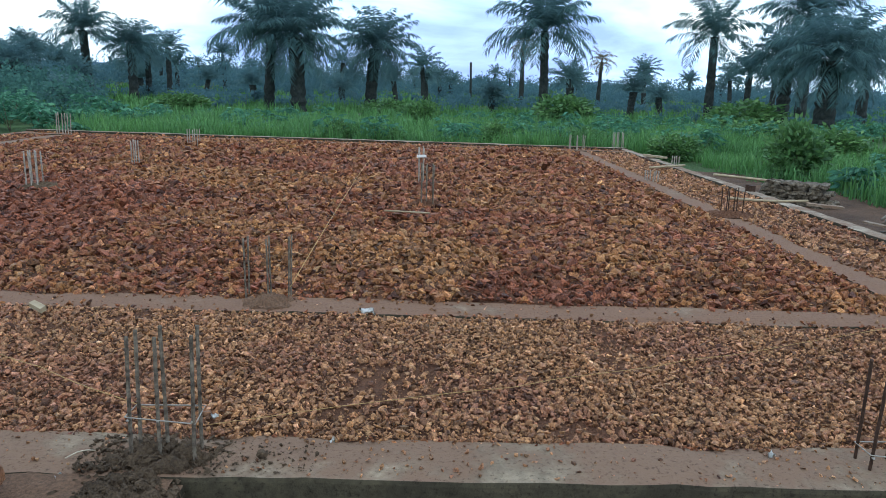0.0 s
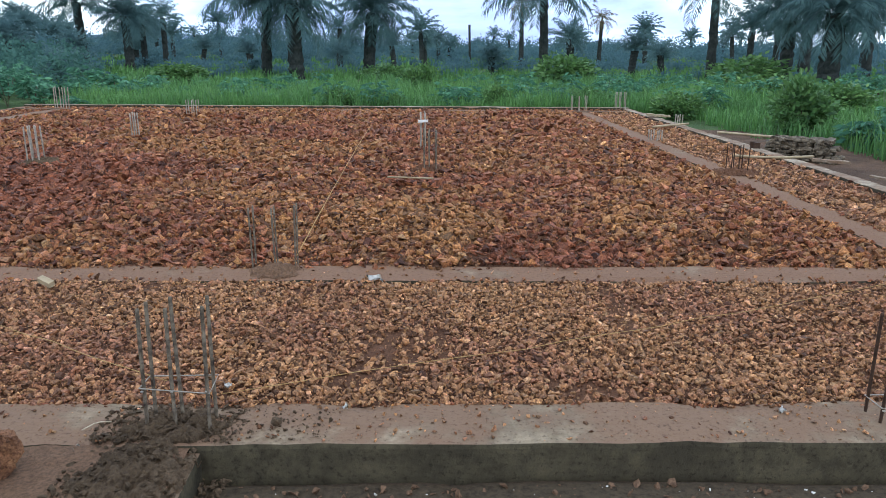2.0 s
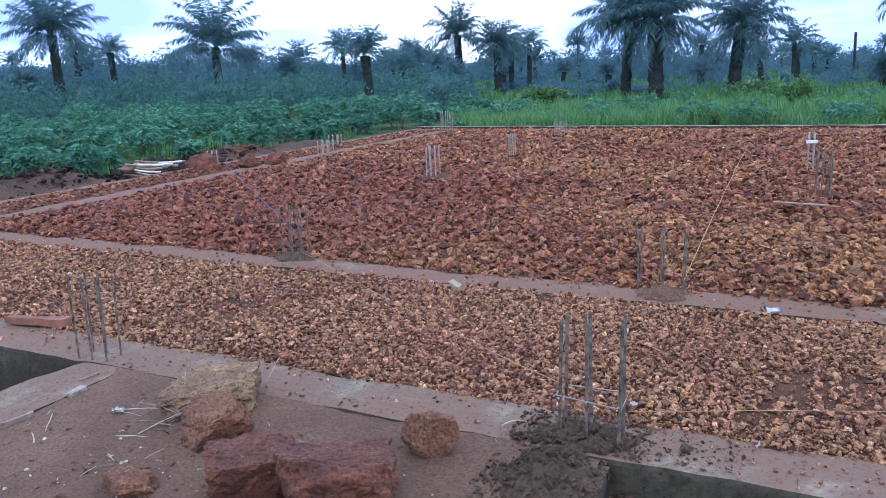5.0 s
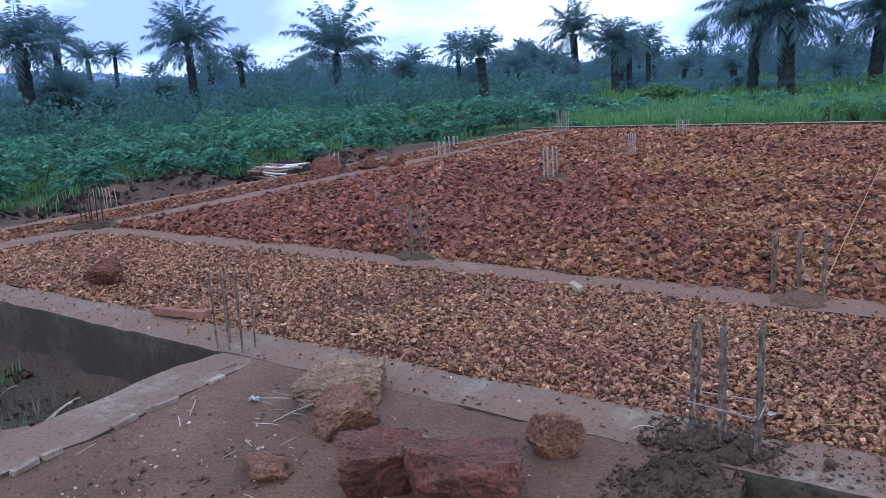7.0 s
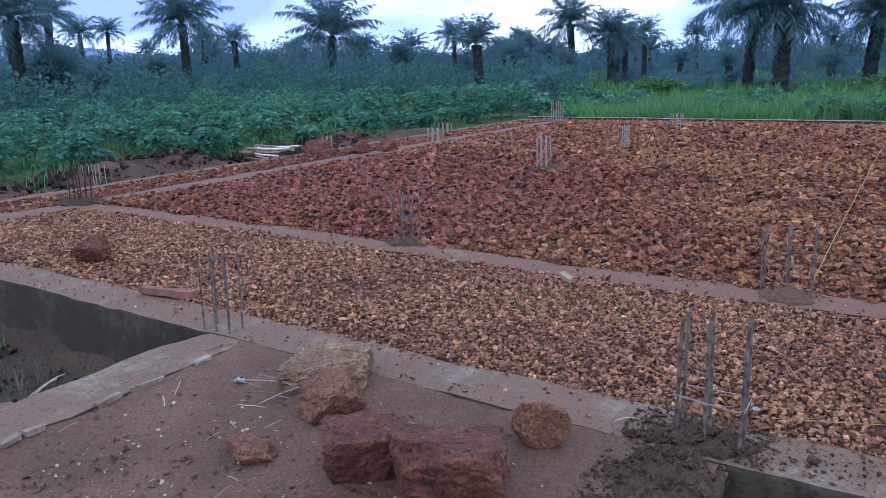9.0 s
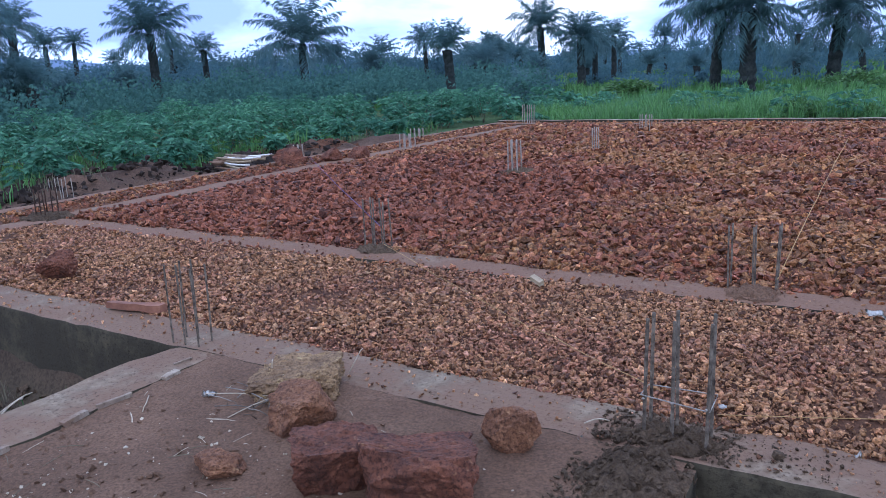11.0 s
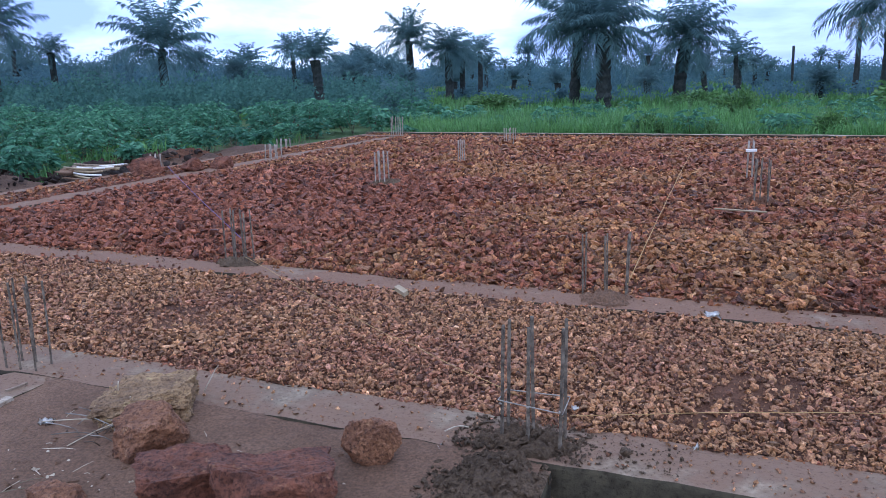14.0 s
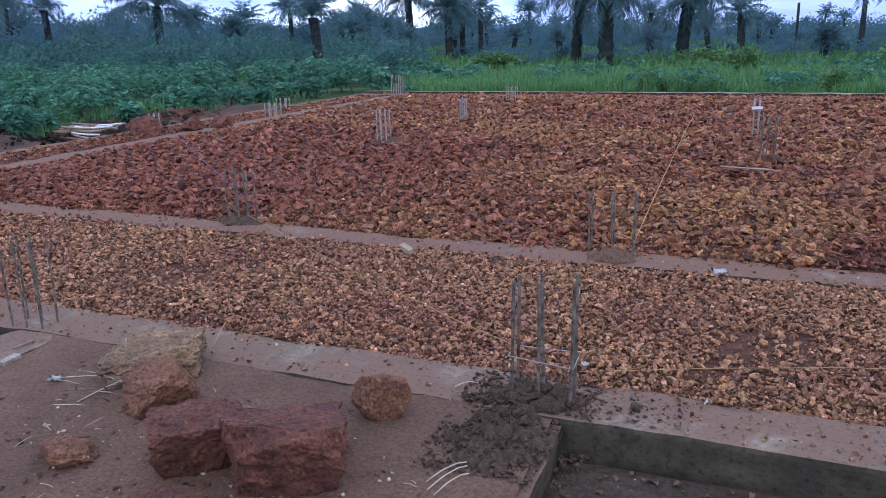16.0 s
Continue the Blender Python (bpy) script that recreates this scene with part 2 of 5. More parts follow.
# Far bush: the blue of distance haze is mixed into the leaf colours.
M_WOODS = foliage("haze_blue_foliage", (0.044, 0.092, 0.112), (0.068, 0.138, 0.16), (0.102, 0.188, 0.21), 0.95, 0.05, 0.45)
M_BARK = plain("palm_trunk", (0.014, 0.019, 0.018), (0.05, 0.057, 0.05), 6.0, 0.95, bump=1.0)
M_STEM = plain("shrub_stem", (0.07, 0.05, 0.035), (0.16, 0.12, 0.085), 14.0, 0.9)
# The hills' blue is air haze put into the surface colour.
M_HILL = plain("haze_blue_hill", (0.20, 0.29, 0.43), (0.25, 0.34, 0.48), 0.004, 1.0, bump=0.0)


# ---------------- mesh helpers ----------------
def mesh_of(name, verts, faces, material, smooth=False):
    """A mesh from arrays: verts (n, 3); faces (m, 3 or 4)."""
    verts, faces = np.asarray(verts, np.float32), np.asarray(faces, np.int32)
    me = bpy.data.meshes.new(name)
    n, k = faces.shape
    me.vertices.add(len(verts))
    me.vertices.foreach_set("co", verts.ravel())
    me.loops.add(n * k)
    me.loops.foreach_set("vertex_index", faces.ravel())
    me.polygons.add(n)
    me.polygons.foreach_set("loop_start", np.arange(0, n * k, k, dtype=np.int32))
    me.polygons.foreach_set("use_smooth", np.full(n, smooth))
    me.update(calc_edges=True)
    me.validate()
    me.materials.append(material)
    return me


def mesh_part(name, me, parent=None, label="", at=None):
    ob = new(name, me)
    if parent is not None:
        ob.parent = parent
    if at is not None:
        ob.matrix_basis = at
    return tagged(ob, label)


def part(name, bm, material, parent=None, label="", smooth=False, at=None):
    """Links a bmesh as one mesh object under a thing or a part."""
    me = bpy.data.meshes.new(name)
    if smooth:
        for f in bm.faces:
            f.smooth = True
    bm.to_mesh(me)
    bm.free()
    me.materials.append(material)
    return mesh_part(name, me, parent, label, at)


def empty(name, m, label, category, group="", kind=""):
    ob = new(name)
    ob.empty_display_size = 0.1
    ob.matrix_basis = m
    return tagged(ob, label, category, group, kind)


def tube(points, radius, sides=6, taper=1.0, rib=0.0):
    """Arrays of a tube along points."""
    pts = [Vector(p) for p in points]
    verts, faces = [], []
    n = len(pts)
    for i, p in enumerate(pts):
        d = (pts[min(i + 1, n - 1)] - pts[max(i - 1, 0)]).normalized()
        u = d.cross(Vector((0.3, 0.9, 0.2)) if abs(d.z) > 0.8 else Vector((0, 0, 1))).normalized()
        v = d.cross(u)
        r = radius * (1 + (taper - 1) * i / max(1, n - 1)) * (1 + rib * (i % 2))
        for s in range(sides):
            a = 2 * math.pi * s / sides
            verts.append(p + r * (math.cos(a) * u + math.sin(a) * v))
    for i in range(n - 1):
        for s in range(sides):
            q = (s + 1) % sides
            faces.append((i * sides + s, i * sides + q, (i + 1) * sides + q, (i + 1) * sides + s))
    for c, flip in ((0, True), (n - 1, False)):
        verts.append(pts[c])
        for s in range(sides):
            q = (s + 1) % sides
            a, b = c * sides + s, c * sides + q
            faces.append((b, a, len(verts) - 1, len(verts) - 1) if flip else (a, b, len(verts) - 1, len(verts) - 1))
    return verts, faces


def tube_bm(points, radius, sides=6, taper=1.0, rib=0.0):
    verts, faces = tube(points, radius, sides, taper, rib)
    bm = bmesh.new()
    vs = [bm.verts.new(v) for v in verts]
    for f in faces:
        bm.faces.new([vs[i] for i in dict.fromkeys(f)])
    return bm


def n3(x, y, z=0.0, scale=1.0):
    return noise.noise(Vector((x * scale, y * scale, z * scale)))


def rock_bm(size, seed, detail=3, rough=0.22, cuts=7, blocky=False):
    """A broken boulder: a ball cut by random planes, then roughened. size: its three half axes."""
    r = random.Random(seed)
    bm = bmesh.new()
    bmesh.ops.create_icosphere(bm, subdivisions=detail, radius=1.0)
    planes = []
    for _ in range(cuts + 5):
        d = Vector((r.gauss(0, 1), r.gauss(0, 1), r.gauss(0, 0.8))).normalized()
        planes.append((d, r.uniform(0.5, 0.78)))
    if blocky:
        planes = planes[:2]
        for d in ((1, 0, 0), (-1, 0, 0), (0, 1, 0), (0, -1, 0), (0, 0, 1), (0, 0, -1)):
            planes.append((Vector([c + r.gauss(0, 0.2) for c in d]).normalized(), r.uniform(0.5, 0.6)))
    off = Vector((seed * 7.3, seed * 3.1, seed * 1.7))
    for v in bm.verts:
        p = v.co.copy()
        for d, h in planes:
            over = p.dot(d) - h
            if over > 0:
                p -= d * over * 0.9
        p *= 1.13
        chip = abs(noise.noise(p * 2.4 + off))
        k = 1 + rough * (noise.noise(p * 1.7 + off) * 0.6 - chip * 0.5 + noise.noise(p * 5.5 + off) * 0.38 + noise.noise(p * 13 + off) * 0.24 + noise.noise(p * 27 + off) * 0.12)
        v.co = Vector((p.x * size[0], p.y * size[1], p.z * size[2])) * k
    return bm


def beam(name, x0, x1, y0, y1, top, bottom, material, label, step=0.12, wear=0.02):
    """A cast strip with uneven arrises, along its longer side."""
    along_x = (x1 - x0) > (y1 - y0)
    a0, a1, b0, b1 = (x0, x1, y0, y1) if along_x else (y0, y1, x0, x1)
    n = max(2, int((a1 - a0) / step))
    prof = [(0.0, bottom, 0), (0.0, top - 0.02, 1), (0.012, top - 0.003, 1), (0.25, top, 1), (0.5, top + 0.002, 1), (0.75, top, 1), (1 - 0.012, top - 0.003, 1), (1.0, top - 0.02, 1), (1.0, bottom, 0)]
    verts, faces = [], []
    w = b1 - b0
    for i in range(n + 1):
        a = a0 + (a1 - a0) * i / n
        for k, (f, z, worn) in enumerate(prof):
            side = -1 if f < 0.5 else 1
            j = wear * (n3(a, side * 5 + b0, 0.3, 2.1) + 0.6 * n3(a, side * 9 + b0, 1.3, 7.0)) if abs(f - 0.5) > 0.3 else 0
            dz = worn * (0.008 * n3(a, b0 + f * w, 4.0, 1.7) + 0.006 * n3(a, b0 + f * w, 9.0, 6.0))
            if worn and abs(f - 0.5) > 0.4:
                dz -= max(0.0, n3(a, b0 + f, 2.0, 3.3) - 0.25) * 0.05
            b = b0 + f * w + j
            verts.append((a, b, z + dz) if along_x else (b, a, z + dz))
    k = len(prof)
    for i in range(n):
        for s in range(k - 1):
            q = (i * k + s, (i + 1) * k + s, (i + 1) * k + s + 1, i * k + s + 1)
            faces.append(q[::-1] if along_x else q)
    bm = bmesh.new()
    vs = [bm.verts.new(v) for v in verts]
    for f in faces:
        bm.faces.new([vs[i] for i in f])
    for e in (0, n):
        bm.faces.new([vs[e * k + s] for s in range(k)])
    bmesh.ops.recalc_face_normals(bm, faces=bm.faces)
    # Upright faces take the darker concrete of the second slot.
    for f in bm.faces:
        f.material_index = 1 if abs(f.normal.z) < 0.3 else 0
    ob = part(name, bm, material, None, label)
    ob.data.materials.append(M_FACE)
    return tagged(ob, label, "concrete beam", kind="structure")


# ---------------- ground ----------------
def smooth01(v, a, b):
    t = min(1.0, max(0.0, (v - a) / (b - a)))
    return t * t * (3 - 2 * t)


def ground_z(x, y):
    z = -0.19 + 0.03 * n3(x, y, 0, 0.6) + 0.012 * n3(x, y, 3, 3.0)
    if y < -0.12 and x > -0.3:
        z = -0.138 + 0.018 * n3(x, y, 0, 2.5) + 0.014 * n3(x, y, 5, 9.0)
    if x < -3.0 and y < -0.1:
        pit = smooth01(-3.0 - x, 0.0, 0.15) * smooth01(x, -9.0, -7.2)
        z = z * (1 - pit) + pit * (-0.52 + 0.05 * n3(x, y, 0, 1.8) + 0.03 * n3(x, y, 7, 7.0))
    if -8.6 < x < 5.0 and 0.0 < y < 14.8:
        z = -0.5
    if -3.0 < x < -0.3 and y < 0:
        z = -0.4
    # spoil thrown up beside the west trench
    for mx, my, mr, mh in ((-10.1, 5.1, 0.75, 0.30), (-10.3, 3.9, 0.7, 0.26), (-10.6, 8.9, 0.9, 0.24), (-9.5, 9.2, 0.7, 0.2), (6.3, 9.4, 0.8, 0.15), (-9.9, 11.5, 0.8, 0.2)):
        d2 = ((x - mx) ** 2 + (y - my) ** 2) / mr ** 2
        if d2 < 6:
            z += mh * math.exp(-d2) * (1 + 0.5 * n3(x, y, 2, 4.0))
    if x < -25:
        z += 0.5 * smooth01(-x, 25, 60)
    d = math.hypot(x, y)
    if d > 60:
        z += 0.6 * smooth01(d, 60, 200) + 1.2 * n3(x, y, 0, 0.012) * smooth01(d, 80, 300)
    return z


def lines(lo, hi, step, far):
    inner = list(np.arange(lo, hi + step / 2, step))
    grow, out_a, out_b = step, [], []
    a, b = lo, hi
    while a > -far or b < far:
        grow *= 1.35
        a, b = a - grow, b + grow
        out_a.append(a)
        out_b.append(b)
    return out_a[::-1] + inner + out_b


gx, gy = lines(-13.0, 8.0, 0.11, 4200), lines(-3.5, 16.0, 0.11, 4200)
gv = [(x, y, ground_z(x, y)) for y in gy for x in gx]
nx = len(gx)
gi = np.arange(len(gv)).reshape(len(gy), nx)
gf = np.stack([gi[:-1, :-1], gi[:-1, 1:], gi[1:, 1:], gi[1:, :-1]], -1).reshape(-1, 4)


def ground_material():
    """Brown soil on the worked site, grown over with green farther out."""
    m = Mat("site_ground", 0.95, 0.2)
    brown = m.ramp(m.world_noise(1.2, 6, 0.62), (0.34, (0.08, 0.048, 0.032)), (0.6, (0.15, 0.087, 0.054)), (0.75, (0.23, 0.115, 0.066)))
    speck = m.ramp(m.world_noise(38, 6, 0.75), (0.36, (0.42, 0.40, 0.38)), (0.55, (1, 1, 1)), (0.74, (1.35, 1.28, 1.2)))
    brown = m.mix(brown, speck, 0.8, 'MULTIPLY')
    wet = m.node("ShaderNodeSeparateXYZ")
    gp = m.node("ShaderNodeNewGeometry")
    m.put(gp.outputs["Position"], wet.inputs[0])
    mud = m.mix((0.058, 0.042, 0.027), (0.125, 0.09, 0.056), m.world_noise(2.2, 6, 0.65))
    mud = m.mix(mud, speck, 0.8, 'MULTIPLY')
    brown = m.mix(mud, brown, m.ramp(m.math('ADD', m.math('MULTIPLY', wet.outputs[1], 0.5), 0.5), (0.40, (0, 0, 0)), (0.5, (1, 1, 1))))
    green = m.ramp(m.world_noise(0.5, 6, 0.65), (0.3, (0.035, 0.06, 0.022)), (0.7, (0.075, 0.13, 0.04)))
    g = m.node("ShaderNodeNewGeometry")
    off = m.node("ShaderNodeVectorMath")
    off.operation = 'SUBTRACT'
    m.put(g.outputs["Position"], off.inputs[0])
    off.inputs[1].default_value = (-1.8, 5.5, 0)
    sq = m.node("ShaderNodeVectorMath")
    sq.operation = 'MULTIPLY'
    sq.inputs[1].default_value = (0.094, 0.088, 0)
    m.put(off.outputs[0], sq.inputs[0])
    ln = m.node("ShaderNodeVectorMath")
    ln.operation = 'LENGTH'
    m.put(sq.outputs[0], ln.inputs[0])
    edge = m.math('ADD', ln.outputs["Value"], m.math('MULTIPLY', m.math('SUBTRACT', m.world_noise(0.7, 4, 0.6), 0.5), 0.5))
    m.color(m.mix(brown, green, m.ramp(edge, (0.98, (0, 0, 0)), (1.12, (1, 1, 1)))))
    m.bump(m.world_noise(26, 7, 0.75), 0.8, 0.03)
    return m.m


ground = mesh_part("ground", mesh_of("ground", gv, gf, ground_material(), True))
tagged(ground, "brown trodden soil that turns to green field", "ground", kind="structure")

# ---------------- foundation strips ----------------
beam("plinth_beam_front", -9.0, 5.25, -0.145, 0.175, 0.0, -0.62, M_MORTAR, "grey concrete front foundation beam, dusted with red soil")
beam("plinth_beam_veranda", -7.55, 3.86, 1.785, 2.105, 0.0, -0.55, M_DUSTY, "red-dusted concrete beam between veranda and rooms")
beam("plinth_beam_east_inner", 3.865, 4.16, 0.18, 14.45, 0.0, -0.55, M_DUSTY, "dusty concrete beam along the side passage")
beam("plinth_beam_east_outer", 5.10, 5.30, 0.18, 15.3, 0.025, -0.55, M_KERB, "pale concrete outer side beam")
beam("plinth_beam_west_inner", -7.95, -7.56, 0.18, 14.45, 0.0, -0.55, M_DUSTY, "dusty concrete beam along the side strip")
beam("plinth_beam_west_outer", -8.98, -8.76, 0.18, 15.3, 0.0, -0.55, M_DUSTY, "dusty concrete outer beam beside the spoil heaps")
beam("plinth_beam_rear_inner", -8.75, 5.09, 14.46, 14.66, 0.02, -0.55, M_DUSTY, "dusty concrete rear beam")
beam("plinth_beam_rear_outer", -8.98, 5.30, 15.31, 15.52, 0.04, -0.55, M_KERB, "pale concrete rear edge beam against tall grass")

# ---------------- laterite fill ----------------
def stone_shapes(points, count, seed):
    """Angular chips: hulls of a few random points, as (verts, faces) in a box of half size one."""
    r = np.random.default_rng(seed)
    out = []
    for _ in range(count):
        b = bmesh.new()
        p = r.normal(size=(points, 3))
        p /= np.linalg.norm(p, axis=1)[:, None]
        p = np.sign(p) * np.abs(p) ** 0.8 * np.array([1.0, r.uniform(0.55, 0.95), r.uniform(0.4, 0.75)])
        for v in p:
            b.verts.new(v)
        hull = bmesh.ops.convex_hull(b, input=b.verts[:])
        bmesh.ops.delete(b, geom=[v for v in hull["geom_interior"] if isinstance(v, bmesh.types.BMVert)], context='VERTS')
        bmesh.ops.triangulate(b, faces=b.faces[:])
        b.verts.index_update()
        v = np.array([w.co[:] for w in b.verts])
        out.append((v / np.abs(v).max(), np.array([[w.index for w in f.verts] for f in b.faces])))
        b.free()
    return out


CHIPS, CHIPS_FINE = stone_shapes(8, 30, 3), stone_shapes(10, 30, 4)


def turns(n, r):
    """Chips lie on their flat sides: any heading, some tilt."""
    yaw, tx, ty = r.uniform(0, 2 * np.pi, n), r.normal(0, 0.5, n), r.normal(0, 0.5, n)
    one, nil = np.ones(n), np.zeros(n)
    mz = np.stack([np.cos(yaw), -np.sin(yaw), nil, np.sin(yaw), np.cos(yaw), nil, nil, nil, one], -1).reshape(n, 3, 3)
    mx = np.stack([one, nil, nil, nil, np.cos(tx), -np.sin(tx), nil, np.sin(tx), np.cos(tx)], -1).reshape(n, 3, 3)
    my = np.stack([np.cos(ty), nil, np.sin(ty), nil, one, nil, -np.sin(ty), nil, np.cos(ty)], -1).reshape(n, 3, 3)
    return mx @ my @ mz


def lumps(place, size, shapes, r):
    """Joined stones at places (n, 3) with half sizes (n)."""
    n = len(place)
    pick, rot = r.integers(0, len(shapes), n), turns(n, r)
    V, F, k = [], [], 0
    for i, (v, f) in enumerate(shapes):
        w = np.flatnonzero(pick == i)
        if len(w):
            q = np.einsum('nij,kj->nki', rot[w], v) * size[w][:, None, None] + place[w][:, None, :]
            V.append(q.reshape(-1, 3))
            F.append((f[None] + (np.arange(len(w)) * len(v))[:, None, None]).reshape(-1, 3) + k)
            k += len(w) * len(v)
    return np.concatenate(V), np.concatenate(F)


def fill_z(x, y):
    z = 0.012 * n3(x, y, 1, 1.1) + 0.01 * n3(x, y, 5, 3.0)
    if 2.1 < y < 14.4 and -7.5 < x < 3.8:
        z += 0.06 * smooth01(min(y - 2.1, 14.4 - y, x + 7.5, 3.8 - x), 0, 1.2) + 0.03 * n3(x, y, 8, 0.5)
    return z


def bed(name, x0, x1, y0, y1, label, step=0.14, drop=0.016):
    xs, ys = np.linspace(x0, x1, max(2, int((x1 - x0) / step))), np.linspace(y0, y1, max(2, int((y1 - y0) / step)))
    v = [(x, y, fill_z(x, y) - drop) for y in ys for x in xs]
    i = np.arange(len(v)).reshape(len(ys), len(xs))
    f = np.stack([i[:-1, :-1], i[:-1, 1:], i[1:, 1:], i[1:, :-1]], -1).reshape(-1, 4)
    ob = mesh_part(name, mesh_of(name, v, f, M_BED, True))
    return tagged(ob, label, "laterite fill", kind="stuff")


def scatter(x0, x1, y0, y1, gap, small, large, r, keep=1.0, sink=0.25, bare=False):
    xs, ys = np.meshgrid(np.arange(x0, x1, gap), np.arange(y0, y1, gap))
    p = np.stack([xs.ravel(), ys.ravel()], -1) + r.uniform(-0.6, 0.6, (xs.size, 2)) * gap
    p = p[r.random(len(p)) < keep]
    if bare:
        p = p[[n3(x, y, 3, 1.25) + 0.5 * n3(x, y, 8, 4.0) < 0.32 or r.random() < 0.4 for x, y in p]]
    p[:, 0], p[:, 1] = p[:, 0].clip(x0 - 0.02, x1 + 0.02), p[:, 1].clip(y0 - 0.02, y1 + 0.02)
    s = small + (large - small) * r.random(len(p)) ** 2.0
    z = np.array([fill_z(a, b) for a, b in p]) + s * r.uniform(-0.5, 0.8, len(p)) * (1 - sink) - 0.006
    return np.column_stack([p, z]), s


def stones(parent, pieces, material, label=""):
    v, f, n = [], [], 0
    for verts, faces in pieces:
        v.append(verts)
        f.append(faces + n)
        n += len(verts)
    ob = mesh_part("stones", mesh_of("stones", np.concatenate(v), np.concatenate(f), material), parent)
    return tagged(ob, label, kind="stuff")


def single_stones(parent, place, size, material, r):
    """Loose stones as pieces of their own, on a few shared meshes."""
    kinds = [mesh_of("stone", v, f, material) for v, f in CHIPS_FINE]
    for p, s in zip(place, size):
        mesh_part("stone", kinds[r.integers(0, len(kinds))], parent).matrix_basis = pose(*p, r.normal(0, 20), r.normal(0, 20), r.uniform(0, 360)) @ Matrix.Diagonal((s, s, s, 1))


r = np.random.default_rng(11)
veranda_fill = bed("veranda_fill", -7.55, 3.86, 0.17, 1.79, "fine ochre and rust laterite gravel filling the veranda bay")
near, near_s = scatter(-2.0, 2.6, 0.18, 1.77, 0.0168, 0.005, 0.0235, r, bare=True)
loose = (near[:, 0] > -0.2) & (near[:, 0] < 1.0) & (near[:, 1] < 0.32)
stones(veranda_fill, [
    lumps(near[~loose], near_s[~loose], CHIPS_FINE, r), lumps(near[loose][300:], near_s[loose][300:], CHIPS_FINE, r),
    lumps(*scatter(2.6, 3.85, 0.18, 1.77, 0.0185, 0.0055, 0.025, r, bare=True), CHIPS, r),
    lumps(*scatter(-7.5, -2.0, 0.18, 1.77, 0.0195, 0.006, 0.026, r, bare=True), CHIPS, r)], M_STONE)
single_stones(veranda_fill, near[loose][:300], near_s[loose][:300], M_STONE, r)
room_fill = bed("room_fill", -7.55, 3.86, 2.1, 14.46, "coarse red and ochre laterite stones filling the rooms")
near, near_s = scatter(-3.0, 3.84, 2.14, 4.5, 0.033, 0.009, 0.047, r)
loose = (near[:, 0] > -0.2) & (near[:, 0] < 1.7) & (near[:, 1] < 2.62)
stones(room_fill, [
    lumps(near[~loose], near_s[~loose], CHIPS_FINE, r), lumps(near[loose][300:], near_s[loose][300:], CHIPS_FINE, r),
    lumps(*scatter(-7.5, -3.0, 2.14, 4.5, 0.038, 0.011, 0.055, r), CHIPS_FINE, r),
    lumps(*scatter(-7.5, 3.84, 4.5, 9.0, 0.045, 0.013, 0.06, r), CHIPS, r),
    lumps(*scatter(-7.5, 3.84, 9.0, 14.4, 0.062, 0.018, 0.072, r), CHIPS, r)], M_STONE_MAIN)
single_stones(room_fill, near[loose][:300], near_s[loose][:300], M_STONE_MAIN, r)
for nm, box, gap, lab in (("east_fill", (4.16, 5.10, 0.18, 14.46), 0.05, "small laterite gravel in the side passage"),
                          ("west_fill", (-8.76, -7.95, 0.18, 14.46), 0.06, "small laterite gravel in the narrow side strip"),
                          ("rear_fill", (-8.76, 5.10, 14.66, 15.31), 0.085, "red laterite gravel in the rear strip")):
    b = bed(nm, *box, lab)
    stones(b, [lumps(*scatter(*box, gap, 0.014, 0.044, r), CHIPS, r)], M_STONE if nm == "east_fill" else M_STONE_MAIN)

edge = []
for x0, x1, y0, y1, gap in ((-7.5, 3.8, 1.78, 1.83, 0.03), (-7.5, 3.8, 2.05, 2.12, 0.035), (3.83, 3.9, 2.1, 14.4, 0.045), (4.12, 4.18, 0.2, 14.4, 0.04), (-7.6, -7.52, 2.1, 14.4, 0.05), (-3.0, 5.0, 0.155, 0.185, 0.02)):
    edge.append(lumps(*scatter(x0, x1, y0, y1, gap, 0.008, 0.03 if y1 > 1 else 0.018, r, 0.6, 0.0), CHIPS, r))
spill = mesh_part("spilled_stones", mesh_of("spilled_stones", *(np.concatenate(a) for a in zip(*[(v, f + k) for (v, f), k in zip(edge, np.cumsum([0] + [len(e[0]) for e in edge[:-1]]))])), M_STONE_MAIN))
tagged(spill, "laterite stones spilled over the beam edges", "gravel", kind="stuff")

# ---------------- porch platform and pits ----------------
bm = bmesh.new()
px, py = np.linspace(-2.85, -0.28, 150), np.linspace(-2.6, -0.08, 140)
pv = [[bm.verts.new((x, y, -0.012 - 0.006 * smooth01(x, -2.7, -2.2) + 0.01 * smooth01(y, -0.35, -0.15) + 0.006 * n3(x, y, 0, 2.0) + 0.007 * n3(x, y, 4, 7.0) + 0.005 * n3(x, y, 9, 24.0) - 0.012 * smooth01(-y, 0.2, 1.2))) for x in px] for y in py]
for j in range(len(py) - 1):
    for i in range(len(px) - 1):
        bm.faces.new((pv[j][i], pv[j][i + 1], pv[j + 1][i + 1], pv[j + 1][i]))
porch = part("porch_floor", bm, M_SOIL, None, "", True)
tagged(porch, "trodden brown soil filling the entrance porch", "porch floor", kind="structure")
beam("porch_wall_west", -3.06, -2.70, -2.6, -0.15, -0.006, -0.62, M_MORTAR, "rough concrete porch side wall above a pit", wear=0.03)
beam("porch_wall_east", -0.42, -0.245, -2.6, -0.15, -0.03, -0.6, M_MORTAR, "concrete porch side wall, partly under loose soil", wear=0.012)


